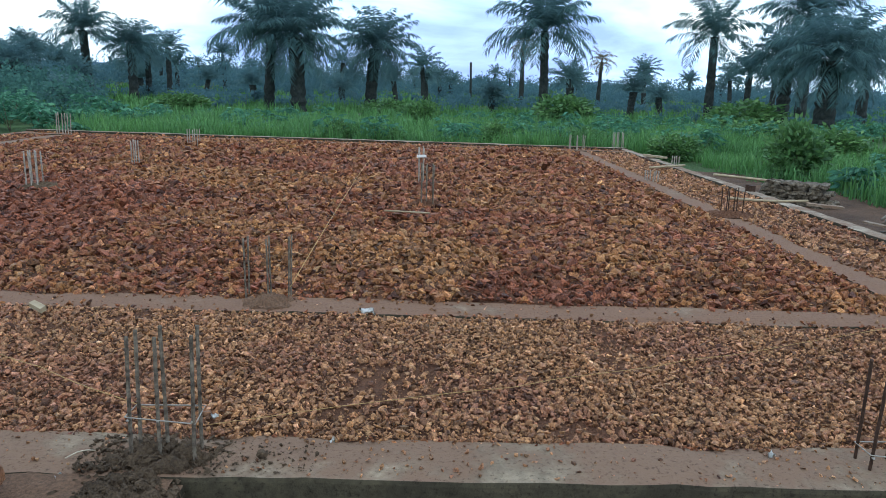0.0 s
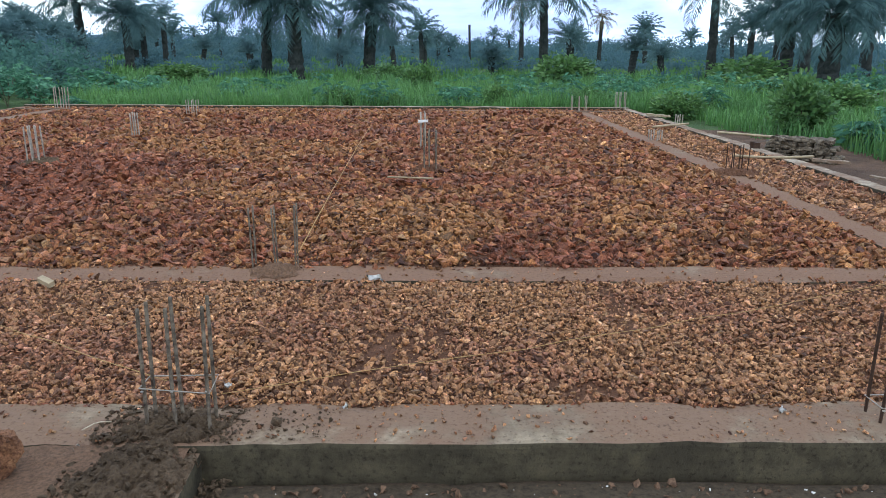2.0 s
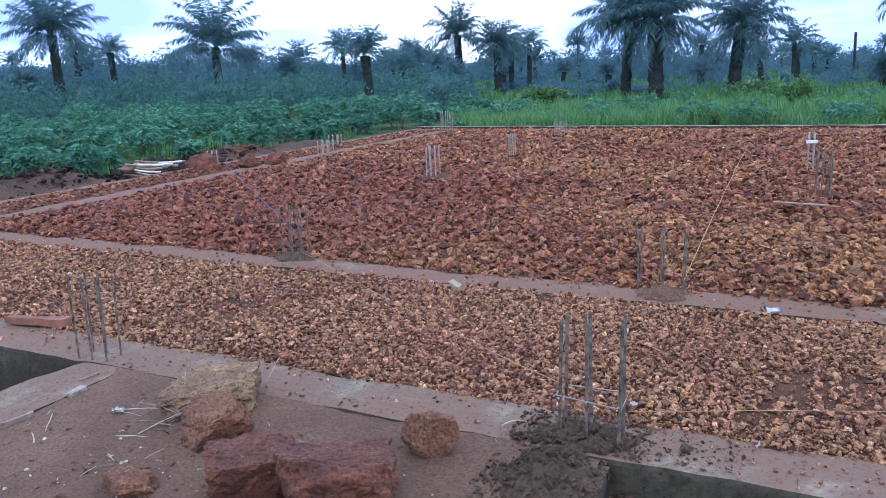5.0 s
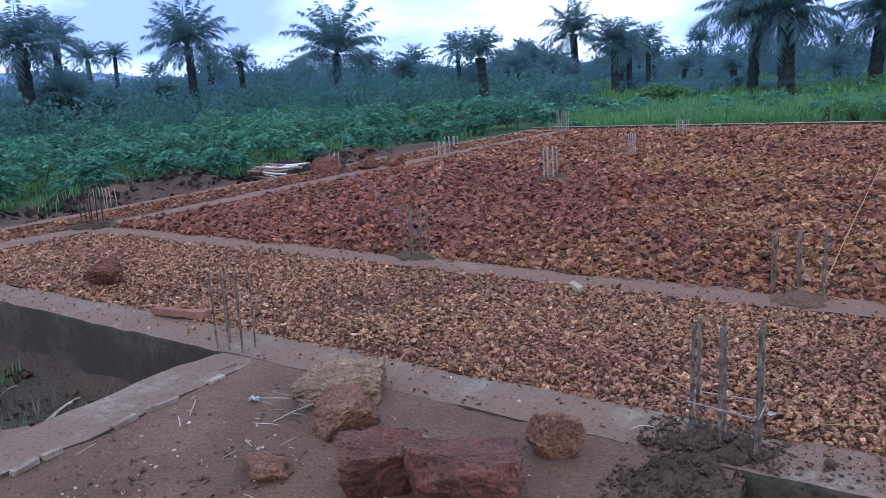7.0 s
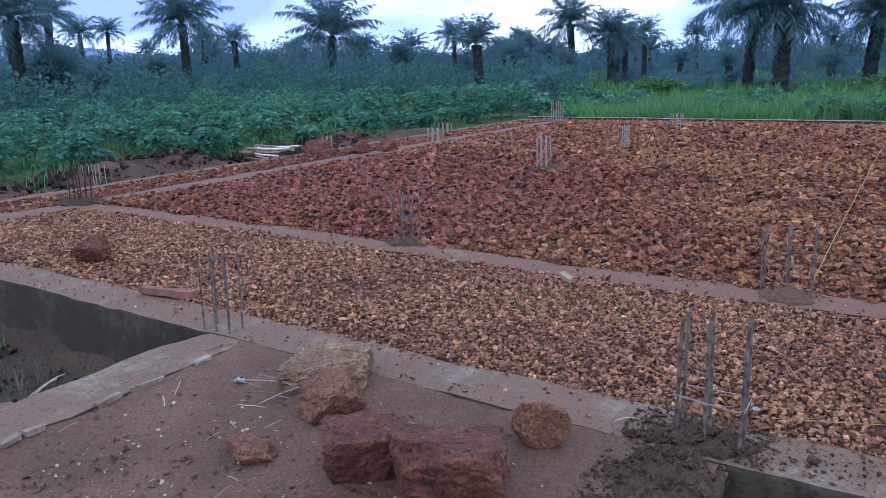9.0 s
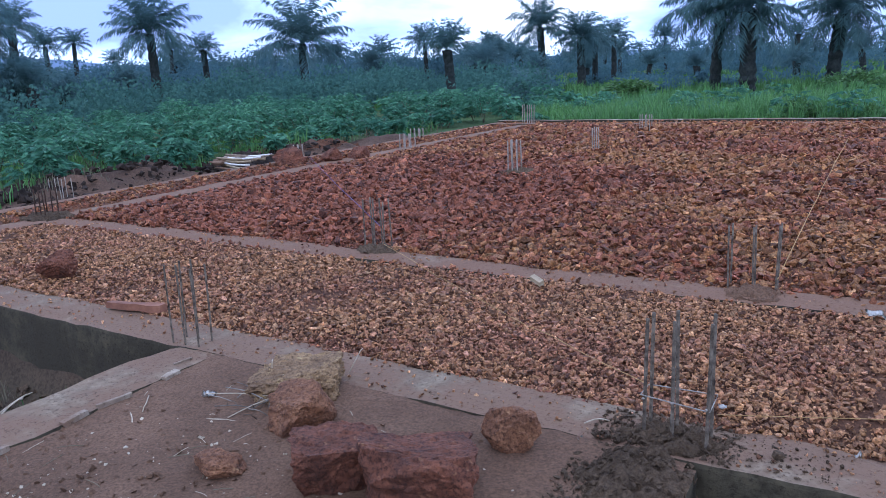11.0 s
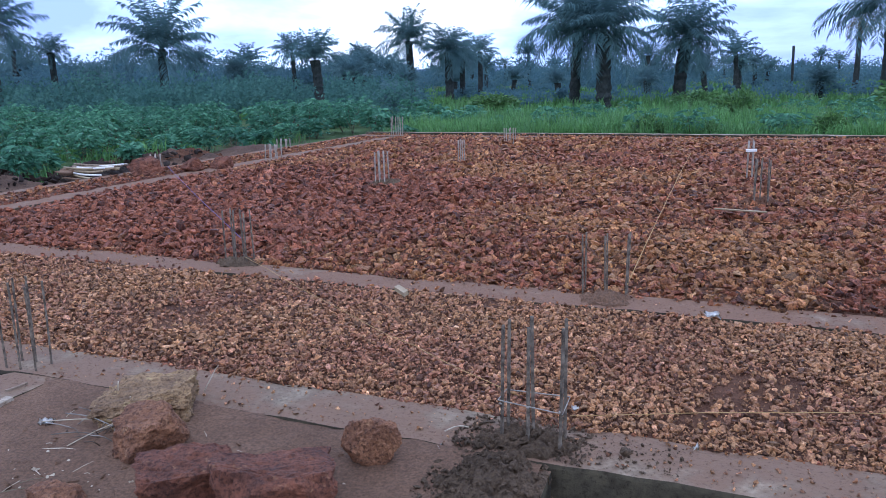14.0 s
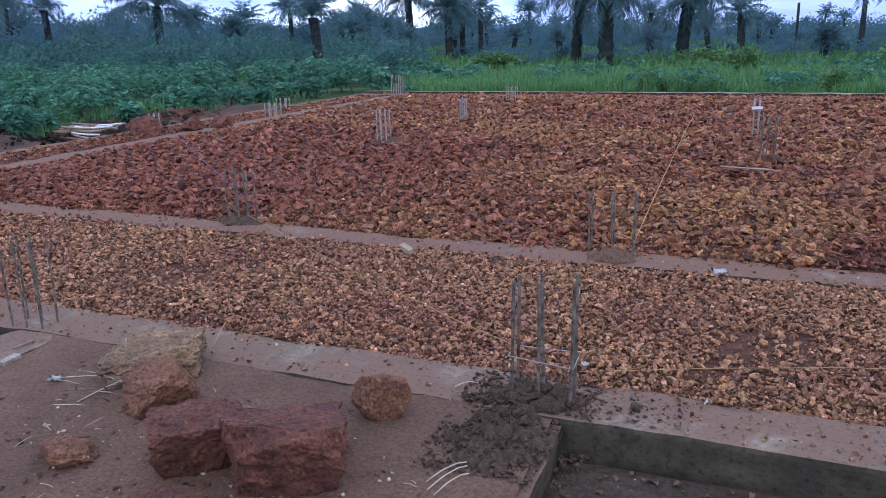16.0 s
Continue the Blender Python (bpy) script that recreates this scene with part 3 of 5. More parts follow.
def slab_piece(name, size, at, material, label, category, seed=1, group=""):
    """A rough rectangular piece with broken edges."""
    b = bmesh.new()
    bmesh.ops.create_cube(b, size=1.0)
    bmesh.ops.subdivide_edges(b, edges=b.edges[:], cuts=4, use_grid_fill=True)
    for v in b.verts:
        p = Vector((v.co.x * size[0], v.co.y * size[1], v.co.z * size[2]))
        k = min(size) * 0.3
        q = p * 9 + Vector((seed, seed * 2.3, 0))
        v.co = p + Vector((n3(*q), n3(q.x + 7, q.y, q.z), n3(q.x, q.y + 5, q.z))) * k
    ob = part(name, b, material, None, label, False, at)
    return tagged(ob, label, category, group)


slab_piece("concrete_lump", (0.45, 0.3, 0.24), pose(-3.62, -1.12, -0.36, 0, 4, 25), M_MORTAR, "pale broken concrete lump in the pit", "concrete block", 5)

# mortar squeezed out along the porch wall
q = random.Random(3)
y = -0.24
while y > -1.75:
    l = q.uniform(0.06, 0.2)
    if q.random() < 0.75:
        slab_piece("mortar_crust", (q.uniform(0.015, 0.035), l, 0.022), pose(-2.70 + q.uniform(-0.012, 0.012) - 0.1 * smooth01(y, -0.4, -0.2), y - l / 2, -0.008, q.uniform(-4, 4), q.uniform(-8, 8), q.uniform(-9, 9)), M_KERB, "pale broken mortar crust along the porch wall", "mortar crust", int(l * 900), "mortar crusts")
    y -= l + q.uniform(0.0, 0.06)


# ---------------- boulders ----------------
def boulder(name, size, at, material, label, seed, group="loose boulders", cuts=7, rough=0.22, blocky=False):
    ob = part(name, rock_bm(size, seed, 5, rough, cuts, blocky), material, None, label, False, at)
    return tagged(ob, label, "boulder", group)


boulder("boulder", (0.108, 0.097, 0.118), pose(-0.89, -0.31, 0.045, 8, 12, 30), M_ROCK_ORANGE, "small orange laterite boulder on the porch soil", 3)
boulder("boulder", (0.175, 0.13, 0.13), pose(-1.77, -0.50, 0.045, 0, 0, 20), M_ROCK_ORANGE, "orange-red laterite boulder under a tilted slab", 5)
boulder("boulder", (0.225, 0.19, 0.175), pose(-1.37, -0.78, 0.045, 5, -5, 34), M_ROCK, "large dark red laterite boulder on the porch", 8, blocky=True)
boulder("boulder", (0.27, 0.21, 0.205), pose(-1.03, -0.77, 0.062, 4, 3, 34), M_ROCK, "large blocky red laterite boulder on the porch", 12, blocky=True)
boulder("boulder", (0.125, 0.08, 0.055), pose(-1.78, -0.94, -0.01, 0, 0, 10), M_ROCK_ORANGE, "flat crusty orange stone on the porch soil", 15)
boulder("boulder", (0.19, 0.14, 0.09), pose(-1.13, -1.13, 0.0, 0, 0, 5), M_ROCK, "low red laterite stone sunk in the porch soil", 19)
boulder("boulder", (0.135, 0.12, 0.13), pose(-5.12, 0.48, 0.09, 0, 0, 40), M_ROCK, "round dark red boulder lying on veranda gravel", 21)
boulder("boulder", (0.34, 0.26, 0.22), pose(-8.42, 6.62, 0.06, 0, 0, 15), M_ROCK, "big red boulder beside the pile of canes", 23)
boulder("boulder", (0.19, 0.17, 0.15), pose(-7.95, 7.15, 0.08, 0, 0, 50), M_ROCK, "red boulder on the side beam", 25)
boulder("boulder", (0.18, 0.16, 0.15), pose(-7.72, 7.6, 0.07, 0, 0, 10), M_ROCK, "red boulder resting near starter bars", 27)

# a thick crusted slab that leans on the boulder
b = rock_bm((0.28, 0.165, 0.085), 47, 5, 0.3, 2, True)
for v in b.verts:
    v.co.z += 0.012 * n3(v.co.x, v.co.y, v.co.z, 22) + 0.008 * n3(v.co.x, v.co.y, v.co.z, 55)
slab = part("stone_slab", b, M_SLAB, None, "", False, pose(-1.98, -0.28, 0.05, 8, -3, 26))
tagged(slab, "thick ochre crusted slab propped against a boulder", "stone slab")


# ---------------- soil heaps ----------------
def heap(name, cx, cy, rx, ry, h, z0, label, seed, material, n=40):
    b = bmesh.new()
    rows = []
    for j in range(n):
        row = []
        for i in range(n):
            u, v = 2 * i / (n - 1) - 1, 2 * j / (n - 1) - 1
            x, y = cx + u * rx, cy + v * ry
            d = math.hypot(u, v) * (1 + 0.25 * n3(u + seed, v, 0, 2.2))
            z = h * max(0.0, 1 - d ** 1.5) - (0.03 if d >= 1 else 0)
            z += (0.026 * n3(x, y, seed, 12) + 0.026 * n3(x, y, seed, 27) + 0.016 * n3(x, y, seed, 60)) * (1 + 5 * max(0, h - 0.1)) * (1 if d < 1 else 0)
            row.append(b.verts.new((x, y, z0 + z)))
        rows.append(row)
    for j in range(n - 1):
        for i in range(n - 1):
            b.faces.new((rows[j][i], rows[j][i + 1], rows[j + 1][i + 1], rows[j + 1][i]))
    ob = part(name, b, material, None, label)
    return tagged(ob, label, "soil heap", kind="stuff")


def heap_top(x, y):
    """Height of the two near heaps and of what they lie on."""
    z = 0.0 if y > -0.14 else (-0.02 if x < -0.25 else -0.14)
    for cx, cy, rx, ry, h, z0 in NEAR_HEAPS:
        d = math.hypot((x - cx) / rx, (y - cy) / ry)
        if d < 1:
            z = max(z, z0 + h * (1 - d ** 1.5))
    return z


def crumbs(name, region, count, sizes, material, label, category, r, hf):
    p = np.column_stack([r.uniform(region[0], region[1], count), r.uniform(region[2], region[3], count), np.zeros(count)])
    s = sizes[0] + (sizes[1] - sizes[0]) * r.random(count) ** 2.5
    p[:, 2] = [hf(a, c) for a, c in p[:, :2]] + s * 0.4
    ob = mesh_part(name, mesh_of(name, *lumps(p, s, CHIPS, r), material))
    return tagged(ob, label, category, kind="stuff")


NEAR_HEAPS = ((-0.36, -0.025, 0.195, 0.115, 0.036, 0.0), (-0.425, -0.32, 0.185, 0.25, 0.075, -0.03))
heap("soil_heap", *NEAR_HEAPS[0], "dark crumbly soil heaped round the starter bars", 3, M_DARK, 52)
heap("soil_heap", *NEAR_HEAPS[1], "dark loose soil spilled over the porch wall", 6, M_DARK, 52)
heap("soil_heap", -0.40, 1.96, 0.17, 0.15, 0.04, 0.0, "brown soil packed round the starter bars", 9, M_SOIL, 36)
heap("soil_heap", -3.27, 2.07, 0.2, 0.15, 0.045, 0.0, "dark soil packed round the starter bars", 12, M_DARK, 36)
heap("soil_heap", 0.58, 5.73, 0.2, 0.17, 0.06, 0.05, "brown soil round the starter bars", 15, M_BED, 30)
heap("soil_heap", -3.9, 6.1, 0.3, 0.2, 0.07, 0.05, "dark soil round the starter bars", 18, M_DARK, 30)
heap("soil_heap", -7.85, 2.05, 0.35, 0.25, 0.05, 0.0, "dark soil round the starter bars", 21, M_DARK, 30)
heap("soil_heap", 4.1, 5.95, 0.3, 0.25, 0.05, 0.0, "grey soil round the starter bars", 24, M_BED, 30)
heap("soil_heap", -10.2, 5.0, 0.9, 0.8, 0.36, -0.2, "dark spoil heap beside the trench", 27, M_SPOIL, 44)
heap("soil_heap", -10.7, 3.7, 1.0, 0.8, 0.30, -0.2, "dark spoil heap beside the trench", 30, M_SPOIL, 44)
heap("soil_heap", -9.75, 9.2, 0.75, 0.9, 0.34, -0.2, "reddish spoil heap below cassava", 33, M_BED, 40)
heap("soil_heap", -10.2, 7.3, 0.8, 0.7, 0.30, -0.2, "dark spoil heap below cassava", 36, M_SPOIL, 40)

r = np.random.default_rng(23)
crumbs("soil_crumbs", (-0.66, -0.14, -0.58, 0.14), 1900, (0.003, 0.017), M_DARK, "dark crumbs of soil round the heap", "soil crumbs", r, heap_top)
crumbs("soil_crumbs", (-0.15, 0.2, -0.12, 0.12), 160, (0.003, 0.011), M_DARK, "dark crumbs of soil beside the heap", "soil crumbs", r, heap_top)
crumbs("soil_crumbs", (-3.0, -0.45, -1.7, -0.17), 3600, (0.002, 0.02), M_SOIL, "small clods scattered on the porch soil", "soil crumbs", r, lambda x, y: -0.034)
crumbs("soil_crumbs", (-0.2, 4.5, -1.4, -0.2), 2200, (0.003, 0.02), M_SOIL, "clods and pebbles on the low ground", "soil crumbs", r, ground_z)
crumbs("soil_crumbs", (-8.0, -3.1, -2.4, -0.2), 1500, (0.008, 0.055), M_DARK, "dark clods in the bottom of the pit", "soil crumbs", r, ground_z)
crumbs("soil_crumbs", (-11.4, -9.3, 2.4, 9.5), 700, (0.02, 0.1), M_SPOIL, "dark clods over the spoil heaps", "soil crumbs", r, lambda x, y: ground_z(x, y) + 0.04)
crumbs("gravel_strays", (-9.0, 5.2, -0.13, 0.16), 1700, (0.003, 0.014), M_STONE, "stray gravel on the front beam", "gravel", r, lambda x, y: 0.0)
crumbs("gravel_strays", (-7.5, 3.8, 1.79, 2.1), 500, (0.004, 0.018), M_STONE, "stray gravel on the veranda beam", "gravel", r, lambda x, y: 0.0)
crumbs("pale_chips", (-2.7, -0.5, -1.6, -0.2), 760, (0.002, 0.011), M_STRAW, "pale chips and leaf scraps on the porch", "chips", r, lambda x, y: -0.03)
crumbs("pale_chips", (-0.1, 4.0, -0.9, -0.22), 260, (0.002, 0.011), M_PAPER, "pale chips and leaf scraps on low ground", "chips", r, ground_z)


# ---------------- starter bars ----------------
def rebar_column(at, xs, ys, height, material, label, radius=0.007, tie=0.14, seed=0, lean=0.0, tie_on=True, group="column starter bars"):
    q = random.Random(seed)
    cx, cy = sum(xs) / len(xs), sum(ys) / len(ys)
    col = empty("rebar_column", pose(cx, cy, at), label, "starter bars", group)
    for y in ys:
        for x in xs:
            h = height * q.uniform(0.965, 1.02)
            dx, dy = q.uniform(-0.012, 0.012) + lean, q.uniform(-0.012, 0.012)
            pts = [(x - cx + dx * f, y - cy + dy * f + 0.004 * math.sin(3 * f + x * 9), -0.12 + (h + 0.12) * f) for f in np.linspace(0, 1, 61 if y < 1 else 7)]
            part("bar", tube_bm(pts, radius, 8, 1.0, 0.22 if y < 1 else 0.0), material, col, "", True)
    if tie_on:
        x0, x1, y0, y1 = xs[0] - cx - radius * 1.6, xs[-1] - cx + radius * 1.6, ys[0] - cy - radius * 1.6, ys[-1] - cy + radius * 1.6
        t0 = tie
        ring = [(x0, y0, t0 + 0.012), (x1, y0, t0 - 0.008), (x1 + 0.004, y1, t0 + 0.015), (x0, y1, t0 + 0.01), (x0, y0, t0 + 0.012)]
        pts = []
        for a, c in zip(ring, ring[1:]):
            pts += [tuple(a[k] + (c[k] - a[k]) * f for k in range(3)) for f in (0.0, 0.5)]
        stirrup = part("stirrup", tube_bm(pts + [ring[-1]], 0.0024, 6), M_WIRE, col, "pale wire stirrup", True)
        for x in xs:
            part("wire_knot", rock_bm((0.007, 0.007, 0.006), seed + int(x * 50), 1), M_WIRE, stirrup, "", False, pose(x - cx, y0, t0))
    return col


rebar_column(0.02, (-0.47, -0.362, -0.238), (-0.045, 0.045), 0.465, M_SPLASH, "six mortar-splashed rusty starter bars in a soil heap", 0.0062, seed=1)
rebar_column(0.0, (2.285, 2.41, 2.528), (0.0, 0.095), 0.415, M_RUST, "six dark rusty starter bars on the front beam", 0.0058, 0.055, 2, -0.01)
rebar_column(0.0, (-3.07, -2.97, -2.87), (-0.11, -0.02), 0.45, M_SPLASH, "thin grey starter bars beside the porch wall", 0.005, 0.1, 3, tie_on=False)
rebar_column(0.0, (-0.565, -0.42, -0.295), (2.06, 2.14), 0.40, M_SPLASH, "rusty starter bars on the veranda beam", 0.0058, 0.1, 4, tie_on=False)
rebar_column(0.0, (-3.38, -3.28, -3.18), (2.05, 2.16), 0.42, M_SPLASH, "tangled grey starter bars on the veranda beam", 0.0065, 0.2, 5, tie_on=False)
rebar_column(0.05, (0.5, 0.56, 0.63), (5.66, 5.78), 0.46, M_SPLASH, "pale starter bars amid the stone fill", 0.007, 0.1, 6, tie_on=False)
rebar_column(0.05, (0.44, 0.5), (7.6, 7.72), 0.5, M_PALE_BAR, "pale starter bars amid the stone fill", 0.0085, 0.1, 7, tie_on=False)
rebar_column(0.05, (-4.05, -3.985, -3.915), (6.02, 6.16), 0.44, M_PALE_BAR, "pale starter bars in dark soil amid the fill", 0.0085, 0.1, 8, tie_on=False)
rebar_column(0.05, (-3.83, -3.76), (8.55, 8.65), 0.38, M_PALE_BAR, "pale starter bars amid the stone fill", 0.0085, 0.1, 9, tie_on=False)
rebar_column(0.03, (-4.2, -4.1, -4.0), (12.25, 12.4), 0.34, M_PALE_BAR, "short pale starter bars amid the fill", 0.009, 0.1, 10, tie_on=False)
rebar_column(0.03, (-7.85, -7.72, -7.6), (14.5, 14.62), 0.46, M_PALE_BAR, "pale starter bars at the rear corner", 0.0105, 0.1, 11, tie_on=False)
rebar_column(0.02, (3.78, 3.95, 4.1), (14.5, 14.62), 0.34, M_PALE_BAR, "pale starter bars on the rear beam", 0.0095, 0.1, 12, tie_on=False)
rebar_column(0.03, (4.98, 5.08, 5.2), (15.3, 15.42), 0.38, M_PALE_BAR, "pale starter bars at the rear corner", 0.0095, 0.1, 13, tie_on=False)
rebar_column(0.0, (4.03, 4.12, 4.22), (5.9, 6.05), 0.32, M_RUST, "rusty starter bars on the side beam", 0.006, 0.1, 14, tie_on=False)
rebar_column(0.0, (4.03, 4.13, 4.23), (1.98, 2.07), 0.42, M_SPLASH, "splashed starter bars where side and veranda beams meet", 0.006, 0.2, 22)
rebar_column(0.0, (4.02, 4.1, 4.18), (9.05, 9.2), 0.16, M_PALE_BAR, "short pale starter bars on the side beam", 0.01, 0.1, 15, tie_on=False)
rebar_column(0.02, (5.15, 5.24), (11.3, 11.45), 0.2, M_PALE_BAR, "short starter bars on the outer side beam", 0.01, 0.1, 16, tie_on=False)
rebar_column(0.0, (-7.95, -7.85, -7.75), (1.98, 2.12), 0.32, M_RUST, "rusty starter bars where side and veranda beams meet", 0.0075, 0.1, 17, tie_on=False)
rebar_column(0.0, (-8.65, -8.56), (7.0, 7.12), 0.28, M_PALE_BAR, "short pale starter bars on the side strip", 0.011, 0.1, 18, tie_on=False)
rebar_column(0.0, (-7.88, -7.76, -7.62), (9.1, 9.25), 0.27, M_PALE_BAR, "short pale starter bars on the side beam", 0.012, 0.1, 19, tie_on=False)
rebar_column(0.0, (-8.9, -8.78, -8.66), (11.0, 11.15), 0.2, M_PALE_BAR, "short pale starter bars on the outer beam", 0.012, 0.1, 20, tie_on=False)
rebar_column(-0.12, (-9.6, -9.45, -9.3), (3.15, 3.3), 0.34, M_PALE_BAR, "pale pegs standing in the trench side", 0.006, 0.1, 21, tie_on=False)


# ---------------- lines, canes, timber, scraps ----------------
def line_thing(name, pts, radius, material, label, category, sides=5, group=""):
    ob = part(name, tube_bm(pts, radius, sides), material, None, label, True)
    return tagged(ob, label, category, group)


def sag(a, c, drop, n=10, wob=0.0):
    return [tuple(a[k] + (c[k] - a[k]) * i / n + (-drop * math.sin(math.pi * i / n) if k == 2 else wob * n3(i, k, 3, 0.7)) for k in range(3)) for i in range(n + 1)]


line_thing("mason_line", sag((-0.29, 2.1, 0.07), (-0.32, 8.8, 0.26), -0.03, 14, 0.008), 0.003, M_STRING, "orange mason's line stretched over the fill", "string", group="mason's lines")
line_thing("mason_line", sag((-3.15, 2.0, 0.08), (-0.45, 0.12, 0.12), 0.03, 16, 0.02), 0.0019, M_STRING, "orange mason's line slack across the veranda", "string", group="mason's lines")
line_thing("mason_line", sag((-0.24, 0.14, 0.06), (3.7, 1.8, 0.05), 0.035, 16, 0.03), 0.0016, M_STRING, "orange mason's line slack over veranda gravel", "string", group="mason's lines")
line_thing("mason_line", sag((-3.25, 2.1, 0.2), (-7.6, 6.2, 0.2), 0.02, 12, 0.01), 0.003, M_STRING_BLUE, "purple mason's line over the red fill", "string", group="mason's lines")
line_thing("cane", sag((0.14, 4.85, 0.12), (0.60, 4.78, 0.12), 0.0, 4), 0.009, M_BAMBOO, "short pale cane on the stone fill", "cane", 8)
line_thing("cane", sag((4.5, 10.62, 0.06), (5.3, 11.15, 0.07), 0.0, 4), 0.02, M_BAMBOO, "pale cane across the side passage", "cane", 8)
line_thing("cane", sag((4.5, 7.05, 0.05), (5.5, 6.92, 0.06), 0.02, 5), 0.018, M_BAMBOO, "pale cane lying across the side passage", "cane", 8)
line_thing("cane", sag((5.3, 9.7, 0.07), (6.3, 9.6, 0.0), 0.0, 4), 0.022, M_BAMBOO, "pale cane lying over the outer beam", "cane", 8)
slab_piece("timber_offcut", (0.42, 0.06, 0.045), pose(-3.77, 0.17, 0.03, 0, 0, 12), M_TIMBER, "red-brown timber offcut on the front beam", "timber", 3)
slab_piece("plank", (0.42, 0.12, 0.03), pose(5.62, 6.72, 0.03, 0, 3, -18), M_KERB, "pale plank beside the stack of stones", "plank", 9)
slab_piece("plank", (0.4, 0.06, 0.02), pose(5.5, 5.3, 0.04, 0, 2, -62), M_KERB, "pale board beside the outer beam", "plank", 10)
slab_piece("plank", (0.4, 0.3, 0.04), pose(5.3, 13.0, 0.06, 0, 5, 20), M_BAMBOO, "pale board lying on the outer beam", "plank", 11)
slab_piece("white_brick", (0.13, 0.05, 0.03), pose(0.47, 7.58, 0.42, 0, 0, 5), M_PAPER, "white block stuck on the starter bars", "block", 12)
slab_piece("brick_chip", (0.095, 0.04, 0.028), pose(-1.66, 1.62, 0.045, 10, 8, -30), M_BAMBOO, "pale brick chip on veranda gravel", "stone", 13)
slab_piece("brick_bat", (0.11, 0.09, 0.09), pose(5.2, 8.0, 0.07, 0, 0, 15), M_RUST, "dark broken brick on the outer beam", "brick", 14)


def scrap(name, at, w, h, label, seed, material=None):
    b = bmesh.new()
    rows = [[b.verts.new((w * (i / 5 - 0.5), h * (j / 4 - 0.5), 0.025 * n3(i, j, seed, 0.8))) for i in range(6)] for j in range(5)]
    for j in range(4):
        for i in range(5):
            b.faces.new((rows[j][i], rows[j][i + 1], rows[j + 1][i + 1], rows[j + 1][i]))
    bmesh.ops.solidify(b, geom=b.faces[:], thickness=0.002)
    ob = part(name, b, material or M_PAPER, None, label, True, at)
    return tagged(ob, label, "paper scrap")


scrap("paper_scrap", pose(0.24, 1.715, 0.04, 14, 5, 20), 0.09, 0.06, "crumpled white paper scrap by the veranda beam", 3)
scrap("leaf_scrap", pose(-0.665, -0.17, -0.018, 5, 20, -40), 0.07, 0.03, "pale curled leaf at the foot of the beam", 5)
scrap("leaf_scrap", pose(0.24, 0.12, 0.012, 0, 6, 10), 0.022, 0.012, "tiny pale leaf on the front beam", 7)
scrap("leaf_scrap", pose(1.95, 0.085, 0.012, 0, 4, 20), 0.035, 0.018, "white leaf scrap on the front beam", 9)
scrap("leaf_scrap", pose(-2.35, -0.50, -0.01, 10, 5, 15), 0.06, 0.04, "white scrap among the dry stalks", 11)
scrap("leaf_scrap", pose(-0.23, 0.19, 0.07, 30, 5, 15), 0.03, 0.025, "white scrap caught on the stirrup", 13)
b = rock_bm((0.022, 0.02, 0.022), 31, 2)
tagged(part("clod", b, M_DARK, None, "", False, pose(0.0, -0.015, 0.018)), "small dark round clod on the front beam", "clod")

q = random.Random(5)
for i in range(84):
    x, y, a, l = q.uniform(-2.65, -0.5), q.uniform(-1.5, -0.22), q.uniform(0, 6.28), q.uniform(0.02, 0.11)
    line_thing("straw", sag((x, y, -0.022), (x + l * math.cos(a), y + l * math.sin(a), -0.02), -0.002, 4, 0.004), 0.0014, M_DRYWEED if i % 2 else M_STRAW, "thin pale straw on the porch soil", "straw", 4, "straws on the porch")
for i in range(26):
    x, y, a, l = -2.05 + q.gauss(0, 0.1), -0.48 + q.gauss(0, 0.07), q.uniform(0, 6.28), q.uniform(0.05, 0.2)
    line_thing("twig", sag((x, y, -0.025), (x + l * math.cos(a), y + l * math.sin(a), q.uniform(-0.02, 0.06)), -0.008, 4, 0.01), 0.0022, M_GREYWOOD if i % 2 else M_STEM, "thin dry twig tangled beside the slab", "twig", 4, "tangled twigs")
for a, c in (((-2.35, -0.52, 0.0), (-1.95, -0.42, 0.015)), ((-2.2, -0.66, -0.03), (-1.95, -0.62, -0.03)), ((-2.12, -0.34, -0.02), (-2.1, -0.33, 0.14)), ((-2.3, -0.44, 0.01), (-1.98, -0.5, 0.03)),
             ((-2.1, -0.62, -0.02), (-1.96, -0.4, 0.03)), ((-2.6, -0.75, -0.03), (-2.42, -0.86, -0.03)), ((-2.62, -0.62, -0.02), (-2.5, -0.75, -0.02)), ((-2.06, -0.36, 0.0), (-2.02, -0.35, 0.09)),
             ((-1.86, -0.08, 0.02), (-1.82, -0.02, 0.13)), ((-0.7, -0.06, 0.01), (-0.62, 0.0, 0.012)), ((-0.55, -0.7, -0.02), (-0.47, -0.56, -0.0)), ((-0.52, -0.72, -0.02), (-0.45, -0.6, -0.0)),
             ((-0.57, -0.66, -0.02), (-0.48, -0.54, 0.0)), ((0.16, -0.42, -0.14), (0.2, -0.34, -0.12)), ((1.3, -0.4, -0.14), (1.5, -0.43, -0.14))):
    line_thing("dry_stalk", sag(a, c, -0.008, 5, 0.012), 0.0026, M_STRAW if q.random() < 0.75 else M_GREYWOOD, "dry pale plant stalk lying on soil", "stalk", 5, "dry stalks")
